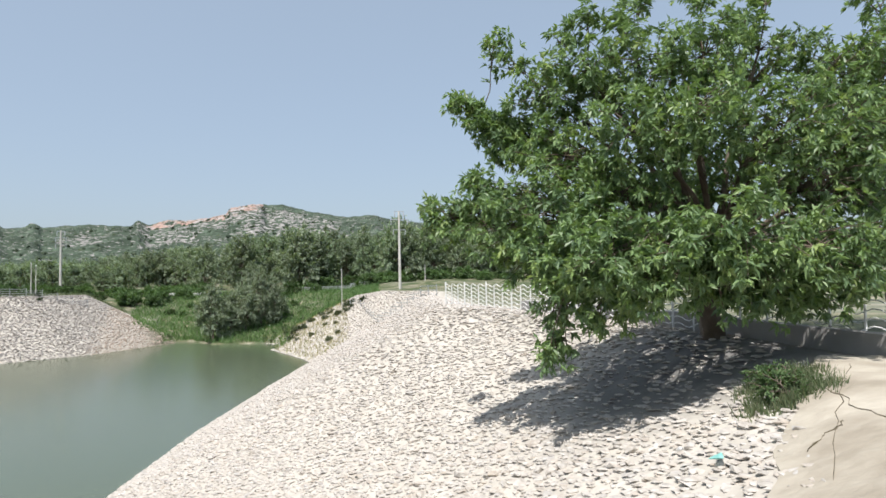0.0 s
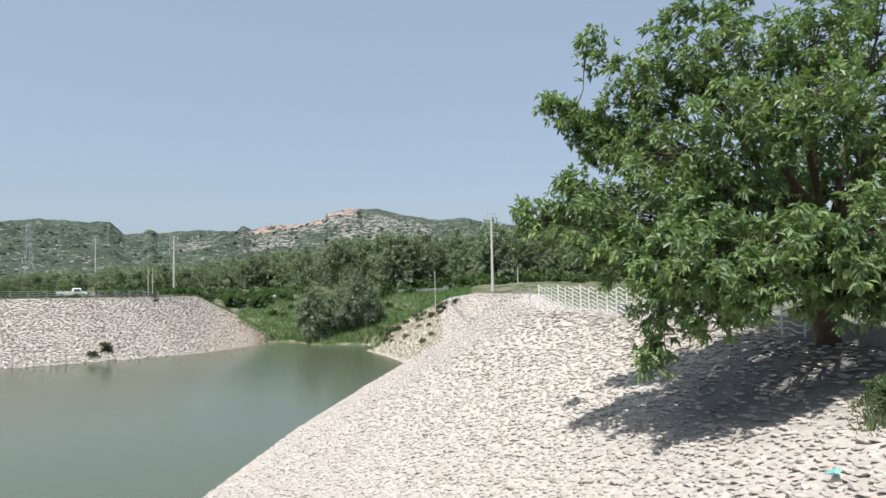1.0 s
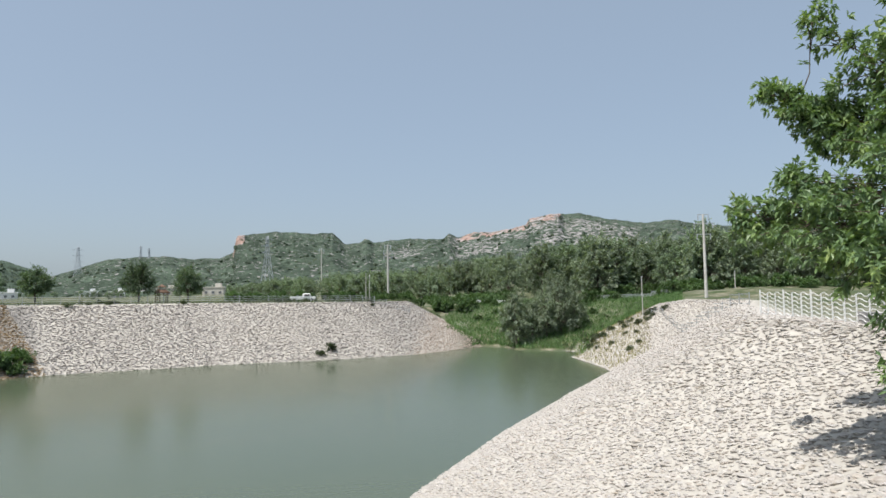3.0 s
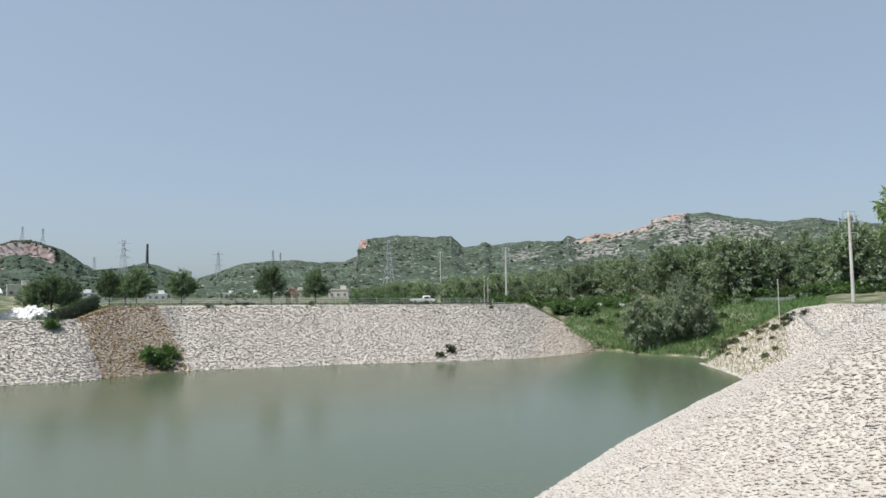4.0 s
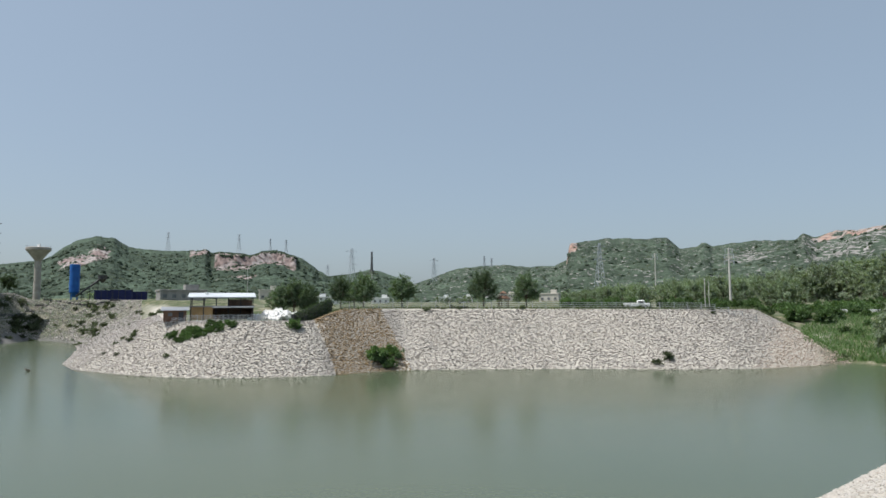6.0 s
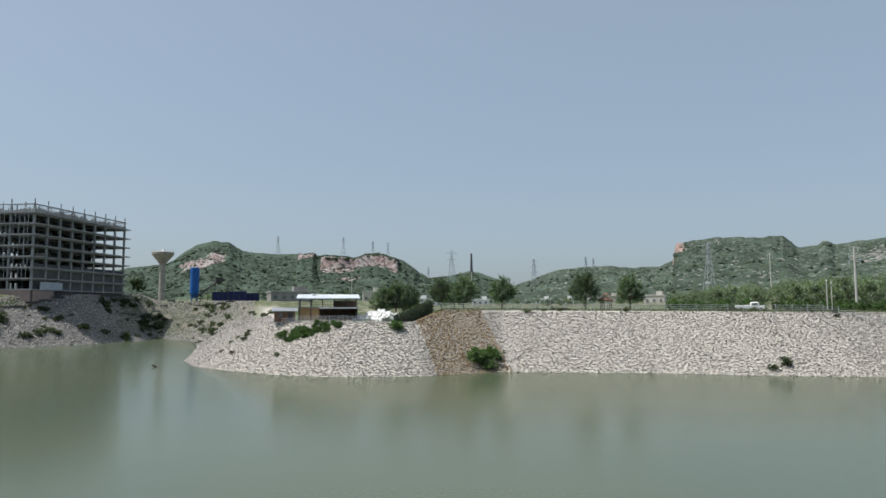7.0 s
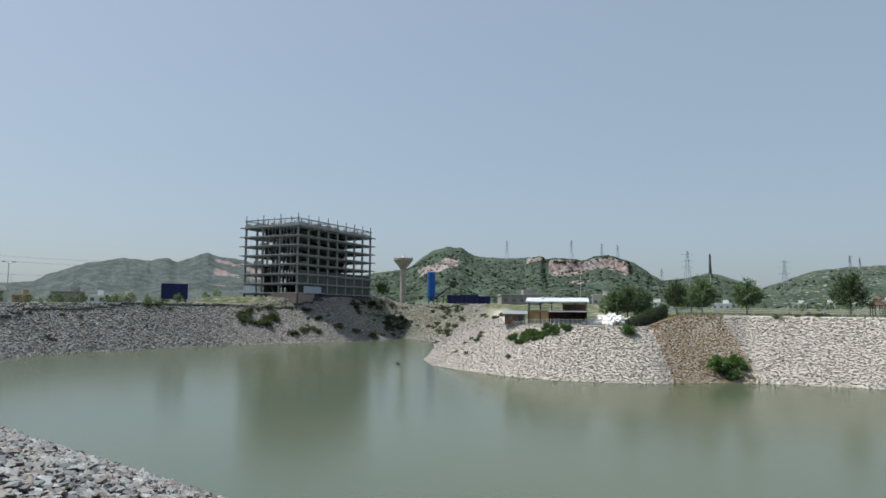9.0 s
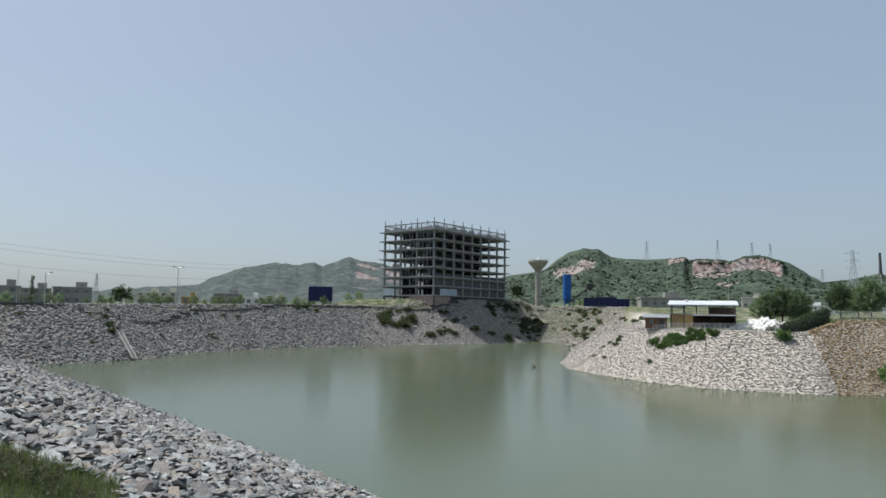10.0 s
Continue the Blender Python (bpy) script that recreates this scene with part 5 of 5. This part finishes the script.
def pylon(az, top, r, w=0.16, h=None):
    """A lattice tower that tapers, with three pairs of arms."""
    x, y = polar(az, r)
    z0 = gz(x, y) if h is None else height_at(top, r) - h
    h = height_at(top, r) - z0
    t = thing("lattice_pylon", pose(x, y, z0, 0, 0, az + 25), "grey steel lattice pylon", "pylon", "line of lattice pylons")

    def half(z):
        return h * (0.095 * (1 - z / h) ** 1.5 + 0.016)
    corners = [(-1, -1), (1, -1), (1, 1), (-1, 1)]
    zs = [0] + [h * (1 - 0.78 ** i) / (1 - 0.78 ** 9) for i in range(1, 10)]
    for cx, cy in corners:
        bm = bmesh.new()
        for a, b_ in zip(zs, zs[1:]):
            beam((cx * half(a), cy * half(a), a), (cx * half(b_), cy * half(b_), b_), w, bm)
        part("leg", bm, t, "", M_PYLON)
    bm = bmesh.new()
    for a, b_ in zip(zs, zs[1:]):
        for (ax, ay), (cx, cy) in zip(corners, corners[1:] + corners[:1]):
            beam((ax * half(a), ay * half(a), a), (cx * half(b_), cy * half(b_), b_), w * 0.6, bm)
            beam((cx * half(a), cy * half(a), a), (ax * half(b_), ay * half(b_), b_), w * 0.6, bm)
    part("bracing", bm, t, "", M_PYLON)
    for k in (0.7, 0.82, 0.94):
        bm = bmesh.new()
        for s in (-1, 1):
            beam((0, 0, h * k + h * 0.03), (s * h * 0.12, 0, h * k), w * 0.7, bm)
            beam((0, 0, h * k), (s * h * 0.12, 0, h * k), w * 0.7, bm)
        part("arm", bm, t, "", M_PYLON)


pylon(39.2, 5.2, 400, 0.11)
pylon(59.84, 4.95, 860, 0.16)
pylon(52.95, 4.15, 900, 0.16)
for az, top, r, h in ((74.25, 6.0, 1340, 34), (68.92, 6.0, 1340, 30), (66.47, 5.7, 1330, 22), (65.2, 5.6, 1345, 24), (48.7, 4.3, 990, 17), (48.1, 4.15, 990, 15), (117.9, 2.6, 900, 34), (61.8, 3.6, 1500, 40)):
    pylon(az, top, r, 0.16, h + 4)
x, y = polar(58.17, 1290)
ch = thing("brick_chimney", pose(x, y, height_at(2.95, 1290)), "tall dark brick kiln chimney on a green hill", "chimney")
part("flue", turned([(4.2, -4), (3.9, 4), (2.6, 5), (1.7, height_at(4.69, 1290) - height_at(2.95, 1290))], 16), ch, "", M_SHADE)
part("plinth", box(9, 9, 5, pose(0, 0, -4)), ch, "", M_BRICK)
part("collar", turned([(3.2, 4.6), (3.4, 5.0), (3.2, 5.6)], 16), ch, "", M_SHADE)


# ---- fences ----
def wavy_rail(length, waves, amp, rad, z):
    """One bent bar along x."""
    n = waves * 5 if amp else 1
    v, f = limb_mesh([[((length * i / n, 0, z + amp * math.sin(2 * math.pi * waves * i / n)), rad) for i in range(n + 1)]], 5)
    return mesh_np("rail", v, f, M_STEEL)


def fence(label, a, b, height, spacing, rails, mat, post_w, rail_r, amp, group):
    """Panels along a straight run: each panel is one thing with posts and rails."""
    a, b = Vector((*a, 0)), Vector((*b, 0))
    n = max(1, round((b - a).length / spacing))
    ln = (b - a).length / n
    turn = math.degrees(math.atan2((b - a).y, (b - a).x))
    model = None
    for i in range(n):
        p = a + (b - a) * (i / n)
        m = pose(p.x, p.y, gz(p.x, p.y) - 0.05, 0, 0, turn)
        if model is None:
            model = thing("fence_panel", m, label, "fence", group)
            part("post", box(post_w, post_w, height + 0.1, None, None, post_w * 0.15), model, "", mat)
            for k in range(rails):
                me = wavy_rail(ln, 3, amp, rail_r, height * (0.14 + 0.8 * k / max(1, rails - 1)))
                me.materials[0] = mat
                part("rail", me, model)
            if mat is M_DARK:
                part("panel", box(ln, 0.14, height * 0.62, pose(ln / 2, 0, 0.05)), model, "dark solid panel", mat)
            if amp > 0.05:
                for q in (0.33, 0.66):
                    part("post", box(post_w * 0.7, post_w * 0.7, height * 0.97, pose(ln * q, 0, 0)), model, "", mat)
        else:
            copy_thing(model, m)


fence("white metal fence with wavy rails on the bank's crest", (0.1, 34.4), (8.9, 12.0), 1.08, 2.4, 6, M_WHITE, 0.05, 0.014, 0.06, "white fence by the tree")
fence("white metal fence with wavy rails along the far path", polar(0.6, 62), polar(8.0, 126), 1.0, 3.2, 3, M_STEEL, 0.07, 0.03, 0.03, "fence of the near crest")
F_PTS = [polar(27.6, 140), polar(33.5, 135), polar(42.5, 133), polar(54, 129), polar(61.2, 128)]
for p, q in zip(F_PTS, F_PTS[1:]):
    fence("pale green metal fence along the far crest", p, q, 1.35, 2.6, 4, M_STEEL, 0.08, 0.035, 0.04, "fence of the far crest")
P_PTS = [polar(66.6, 124), polar(70, 124.5), polar(74.8, 129)]
for p, q in zip(P_PTS, P_PTS[1:]):
    fence("pale wavy metal fence on the promontory", p, q, 1.15, 2.2, 4, M_STEEL, 0.08, 0.035, 0.06, "fence of the promontory")
fence("low white fence across the cove's meadow", polar(19.6, 178), polar(22.4, 180), 1.1, 2.4, 5, M_WHITE, 0.1, 0.06, 0.0, "white fence of the meadow")
fence("low pale fence across the cove's meadow", polar(6.3, 168), polar(12.9, 174), 1.1, 2.4, 5, M_STEEL, 0.1, 0.06, 0.0, "white fence of the meadow")
L_PTS = [polar(77.5, 266), polar(82, 288), polar(86, 262), polar(92, 238), polar(97, 229), polar(104, 212), polar(110.5, 193), polar(115, 172), polar(124, 156)]
for p, q in zip(L_PTS, L_PTS[1:]):
    fence("dark steel barrier along the crest by the building", p, q, 0.75, 4.5, 3, M_DARK, 0.16, 0.07, 0.0, "barrier of the crest by the building")
# overgrown wall between the far bank and the promontory
hw = thing("overgrown_wall", pose(*polar(63.2, 124), 8.6), "dark wall overgrown with creepers, falling towards the lake", "wall")
a3, b3 = Vector((*polar(64.6, 117), 6.5)), Vector((*polar(61.5, 133), 9.4))
d3 = b3 - a3
wall_bm = bmesh.new()
for i in range(8):
    p = a3 + d3 * ((i + 0.5) / 8)
    box(d3.length / 8 + 0.05, 0.4, 2.3, pose(p.x, p.y, p.z, 0, 0, math.degrees(math.atan2(d3.y, d3.x))), wall_bm)
wall_ob = part("masonry", wall_bm, hw, "", M_DARK)
wall_ob.matrix_parent_inverse = hw.matrix_basis.inverted()
n = 3600
t = rng.random(n)
cp = np.array(a3)[None] + np.array(d3)[None] * t[:, None] + np.stack([rng.normal(0, 0.45, n), rng.normal(0, 0.45, n), rng.uniform(0, 2.6, n)], 1)
v, f = leaf_cards(cp, rng.normal(0, 1, (n, 3)), 0.32, 0.16)
cr = part("creeper", mesh_np("creeper", v, f, M_CREEPER), hw)
cr.matrix_parent_inverse = hw.matrix_basis.inverted()

# ---- kerb wall, path and small built things near the viewer ----
def strip_path(name, pts, width, lift, thick, mat, label, category):
    """A slab of even width along plan points."""
    bm = bmesh.new()
    prev = None
    for i, (x, y) in enumerate(pts):
        q = Vector(pts[min(i + 1, len(pts) - 1)]) - Vector(pts[max(i - 1, 0)])
        n = Vector((-q.y, q.x)).normalized() * width / 2
        z = gz(x, y) + lift
        ring = [bm.verts.new((x + s * n.x, y + s * n.y, z - d)) for s, d in ((1, 0), (-1, 0), (-1, thick), (1, thick))]
        if prev:
            for k in range(4):
                bm.faces.new((prev[k], prev[(k + 1) % 4], ring[(k + 1) % 4], ring[k]))
        else:
            bm.faces.new(ring)
        prev = ring
    bm.faces.new(prev[::-1])
    bmesh.ops.recalc_face_normals(bm, faces=bm.faces)
    return tagged(part(name, bm, None, "", mat), label, category, kind="structure")


M_PATH = simple("worn_cement", (0.29, 0.255, 0.20), (0.47, 0.43, 0.355), 0.9, 7.0, 0.9, 0, 0.03)
M_CRACK = simple("dirt_in_crack", (0.10, 0.085, 0.06), (0.17, 0.15, 0.10), 4, 30, 1.0)


def apron(left, right, lift, thick, mat, label):
    """Cement laid on the ground between two plan lines, uneven on top and at its edges."""
    n, k = 40, 14
    t = np.linspace(0, 1, n)
    edge = [np.stack([np.interp(t, np.linspace(0, 1, len(e)), [p[i] for p in e]) for i in (0, 1)], -1) for e in (left, right)]
    edge[0][:, 0] += vnoise(edge[0][:, 0], edge[0][:, 1], 0.6, 3, 4.0) * 0.18
    s = np.linspace(0, 1, k)[None, :, None]
    xy = edge[0][:, None] * (1 - s) + edge[1][:, None] * s
    x, y = xy[..., 0], xy[..., 1]
    z = ground_z(x.ravel(), y.ravel())[0].reshape(x.shape) + lift + vnoise(x, y, 0.7, 3, 2.0) * 0.03
    top = np.stack([x, y, z], -1).reshape(-1, 3)
    i = np.arange(n * k).reshape(n, k)
    quads = np.stack([i[:-1, :-1], i[:-1, 1:], i[1:, 1:], i[1:, :-1]], -1).reshape(-1, 4)
    rim = np.concatenate([i[0, :-1], i[:-1, -1], i[-1, :0:-1], i[:0:-1, 0]])
    nxt = np.roll(rim, -1)
    sides = np.stack([nxt, rim, rim + n * k, nxt + n * k], -1)
    v = np.concatenate([top, top - (0, 0, thick)])
    return tagged(part("path", mesh_np("path", v, np.concatenate([quads[:, ::-1], quads + n * k, sides]), mat, False)), label, "path", kind="structure")


LEFT = [polar(-20.0, 4.2), polar(-24.2, 6.6), polar(-26.2, 9.6), polar(-27.4, 12.2), polar(-28.6, 14.4)]
RIGHT = [polar(-72.0, 5.4), polar(-56.0, 7.4), polar(-43.0, 10.4), polar(-36.5, 12.8), polar(-32.5, 14.9)]
path = apron(LEFT, RIGHT, 0.05, 0.3, M_PATH, "worn pale cement apron by the stones")
for a, b in (((-30.6, 13.2), (-29.0, 7.4)), ((-28.0, 11.6), (-34.5, 8.2)), ((-27.6, 8.6), (-30.2, 9.4))):
    pts = []
    for i in range(15):
        f = i / 14
        x, y = polar(a[0] + (b[0] - a[0]) * f, a[1] + (b[1] - a[1]) * f)
        x, y = x + rng.normal(0, 0.035), y + rng.normal(0, 0.035)
        pts.append((x, y, gz(x, y) + 0.052 + 0.03 * float(vnoise(np.array([x]), np.array([y]), 0.7, 3, 2.0)[0])))
    bm = bmesh.new()
    rows = []
    for x, y, z in pts:
        w = rng.uniform(0.002, 0.007)
        rows.append([bm.verts.new((x + q * w, y, z + h)) for q, h in ((-1, -0.012), (0, 0.012), (1, -0.012))])
    for r0, r1 in zip(rows, rows[1:]):
        for j in (0, 1):
            bm.faces.new((r0[j], r0[j + 1], r1[j + 1], r1[j]))
    part("crack", bm, path, "dirt-filled crack", M_CRACK)
kerb = strip_path("kerb", [(9.4, 8.0), (8.9, 10.0), (8.2, 12.4), (7.5, 15.4), (6.6, 19.0), (5.2, 22.6), (3.2, 27.0)], 0.35, 0.42, 1.2, M_GREY_CONC, "low rendered retaining kerb behind the tree", "kerb")

# chute on the bank
bm = bmesh.new()
c0, c1 = Vector((*polar(116.1, 160), 0)), Vector((*polar(115.0, 147), 0))
c0.z, c1.z = gz(c0.x, c0.y) + 0.25, 0.2
dv = c1 - c0
m = Matrix.Translation(c0) @ dv.to_track_quat("X", "Z").to_matrix().to_4x4()
chute = thing("drain_chute", m, "pale concrete drain chute down the stone bank", "drain")
part("floor", box(dv.length, 0.7, 0.15, pose(dv.length / 2, 0, 0)), chute, "", M_SHADE)
for s in (-0.4, 0.4):
    part("side", box(dv.length, 0.14, 0.42, pose(dv.length / 2, s, 0)), chute, "", M_GREY_CONC)

# gazebo on the far crest
x, y = polar(47.15, 160)
gaz = thing("gazebo", pose(x, y, gz(x, y)), "small brown gazebo with a two-tier roof", "gazebo")
for i in range(6):
    a = i * math.pi / 3
    part("post", rod(0.11, 0.09, 2.3, pose(1.25 * math.cos(a), 1.25 * math.sin(a), 0), None, 8), gaz, "", M_BRICK)
part("lower_roof", turned([(1.75, 2.25), (1.8, 2.35), (0.8, 3.05)], 6), gaz, "", M_BRICK)
part("lantern", turned([(0.7, 3.0), (0.7, 3.5)], 6), gaz, "", M_WHITE)
part("upper_roof", turned([(1.0, 3.45), (1.0, 3.55), (0.1, 4.1)], 6), gaz, "", M_BRICK)
part("floor", turned([(1.7, -0.2), (1.7, 0.12)], 6), gaz, "", M_GREY_CONC)

# parked pickup behind the far fence
x, y = polar(36.4, 152)
car = thing("pickup_truck", pose(x, y, gz(x, y) + 0.02, 0, 0, 40), "white parked pickup truck behind the fence", "truck")
part("bed", box(2.9, 1.8, 0.65, pose(-1.2, 0, 0.55), None, 0.06), car, "", M_WHITE)
part("bonnet", box(1.3, 1.75, 0.6, pose(2.1, 0, 0.55), None, 0.1), car, "", M_WHITE)
part("cabin", box(1.6, 1.7, 1.25, pose(0.9, 0, 0.6), None, 0.18), car, "", M_WHITE)
part("windscreen", box(0.06, 1.4, 0.5, pose(1.72, 0, 1.2, 0, -20, 0)), car, "", M_DARK)
for s in (-0.87, 0.87):
    part("side_window", box(1.1, 0.05, 0.42, pose(0.9, s, 1.25)), car, "", M_DARK)
for wx_ in (-1.6, 1.9):
    for s in (-0.8, 0.8):
        wh = part("wheel", rod(0.38, 0.38, 0.24, pose(wx_, s + 0.12, 0.38, 90, 0, 0), None, 16), car, "", M_DARK)
        part("rim", rod(0.2, 0.2, 0.26, pose(wx_, s + 0.13, 0.38, 90, 0, 0), None, 12), wh, "", M_STEEL)


# a log adrift off the promontory
x, y = polar(83.2, 131)
log = tagged(part("driftwood", rod(0.2, 0.14, 0.9, pose(x, y, 0.04, 62, 0, 30), None, 9), None, "", M_BARK), "dark branch adrift in the water", "driftwood")

# cables from pylon to pylon
for h0, h1 in ((4.9, 3.9), (4.5, 3.6), (3.4, 2.9)):
    a, b_ = Vector((*polar(128, 420), height_at(h0, 420))), Vector((*polar(98, 520), height_at(h1, 520)))
    chain = [(tuple(a.lerp(b_, t / 24) - Vector((0, 0, 26 * (t / 24) * (1 - t / 24)))), 0.045) for t in range(25)]
    v, f = limb_mesh([chain], 4)
    tagged(part("power_cable", mesh_np("power_cable", v, f, M_DARK)), "thin dark overhead power cable", "cable", "overhead cables")


# ---- houses ----
def house(az, r, w, d, h, mat, label, group, roof_mat=None):
    x, y = polar(az, r)
    t = thing("house", pose(x, y, gz(x, y) - 0.3, 0, 0, az + rng.uniform(-12, 12)), label, "house", group)
    part("wall_block", box(w, d, h), t, "", mat)
    part("parapet", box(w + 0.5, d + 0.5, 0.55, pose(0, 0, h), None, 0.04), t, "", roof_mat or mat)
    part("stair_head", box(w * 0.3, d * 0.4, 1.9, pose(w * 0.22, 0, h + 0.5)), t, "", mat)
    floors = 2 if h > 4.5 else 1
    n = max(2, int(w / 3))
    for fl in range(floors):
        for i in range(n):
            wn_ = part("window", box(1.3, 0.12, 1.2, pose(-w / 2 + (i + 0.5) * w / n, -d / 2 - 0.03, 1.1 + fl * 3.0)), t, "dark window", M_PANE)
            part("sill", box(1.5, 0.25, 0.1, pose(-w / 2 + (i + 0.5) * w / n, -d / 2 - 0.08, 1.0 + fl * 3.0)), wn_, "", M_PALE_CONC)


LEFT = "houses behind the crest"
for az, r, w, h, mat in ((123.7, 250, 8, 5.6, M_GREY_CONC), (121.8, 275, 9, 5.2, M_GREY_CONC), (119.4, 280, 12, 5.8, M_GREY_CONC), (114.2, 340, 10, 5.0, M_PALE_CONC), (112.8, 350, 8, 5.4, M_PALE_CONC),
                         (111.3, 300, 6, 2.8, M_OCHRE), (108.4, 340, 12, 4.8, M_GREY_CONC), (106.5, 285, 6, 2.8, M_WHITE), (104.7, 295, 8, 2.6, M_PALE_CONC)):
    house(az, r, w, w * 0.7, h, mat, "flat-roofed house behind the crest", LEFT)
FARH = "far houses on the plain"
for az, r, w, h, mat in ((62.6, 430, 13, 5.5, M_WHITE), (61.0, 450, 9, 4.5, M_WHITE), (57.4, 420, 10, 3.4, M_WHITE), (66.5, 330, 9, 4.5, M_PALE_CONC), (43.3, 360, 10, 4.0, M_PALE_CONC), (50.3, 420, 8, 3.4, M_WHITE),
                         (73.2, 255, 15, 3.4, M_GREY_CONC), (46.8, 520, 14, 5.0, M_PALE_CONC), (52.2, 560, 12, 4.0, M_WHITE)):
    house(az, r, w, w * 0.7, h, mat, "pale flat-roofed house on the plain", FARH)
x, y = polar(20.88, 250)
kiosk = thing("garden_kiosk", pose(x, y, gz(x, y), 0, 0, 21), "small kiosk with a red domed roof at the wood's edge", "kiosk")
part("wall", box(2.0, 2.0, 2.3), kiosk, "pale walls", M_PALE_CONC)
part("roof", turned([(1.2, 2.2), (1.15, 2.45), (0.8, 2.9), (0.2, 3.15)], 10), kiosk, "red domed roof", M_RED)
part("window", box(1.2, 0.08, 0.9, pose(0, -1.02, 1.0)), kiosk, "dark window", M_DARK)

# stones that can be told apart, at the viewer's feet on both sides
near = bank_places(-22, -6, -12, 1, 0.9, lambda x, y, sd, az, r, z: (az > 97) & (az < 124) & (r > 9) & (r < 20) & ~grass_corner(az, r, z - 0.5))[:110]
near = np.concatenate([near, bank_places(-6, 4, 6, 16, 0.9, lambda x, y, sd, az, r, z: (az > -24) & (az < 26) & (r > 8) & (x < 3.6))[:110]])
shapes = []
for _ in range(7):
    v, f = lumps(np.zeros((1, 3)), np.array([1.0]), 0.5, 0.1, 0.3)
    shapes.append((mesh_np("stone", v, f, M_ROCK_ONE), mesh_np("stone", v, f, M_SHADED_GREY_ONE)))
for i, p in enumerate(near):
    s = rng.uniform(0.16, 0.3) if p[1] < 3 else rng.uniform(0.09, 0.17)
    ob = part("stone", shapes[i % 7][int(p[1] < 3)], ground)
    ob.matrix_basis = pose(p[0], p[1], p[2] + (0.12 if p[1] < 3 else 0.03), rng.uniform(-15, 15), rng.uniform(-15, 15), rng.uniform(0, 360)) @ Matrix.Diagonal((s, s, s, 1))

# scraps of litter among the stones
M_TEAL = simple("teal_plastic", (0.18, 0.42, 0.38), (0.25, 0.50, 0.46), 4.0, 40.0, 0.5)
for az, el, mat, word in ((113.6, -11.6, M_WHITE, "white"), (113.2, -12.6, M_WHITE, "white"), (115.6, -8.6, M_WHITE, "white"), (112.4, -9.8, M_TEAL, "teal"), (111.0, -13.0, M_WHITE, "white"), (-21.4, -14.6, M_TEAL, "teal"), (-18.6, -14.2, M_WHITE, "white")):
    x, y = on_ground(az, el)
    v, f = lumps(np.array([[x, y, gz(x, y) + 0.16]]), np.array([0.07]), 0.5, 0.4, 0.4, 1.8)
    tagged(part("plastic_scrap", mesh_np("plastic_scrap", v, f, mat)), "crumpled " + word + " plastic scrap lying on the stones", "litter", "litter on the banks")
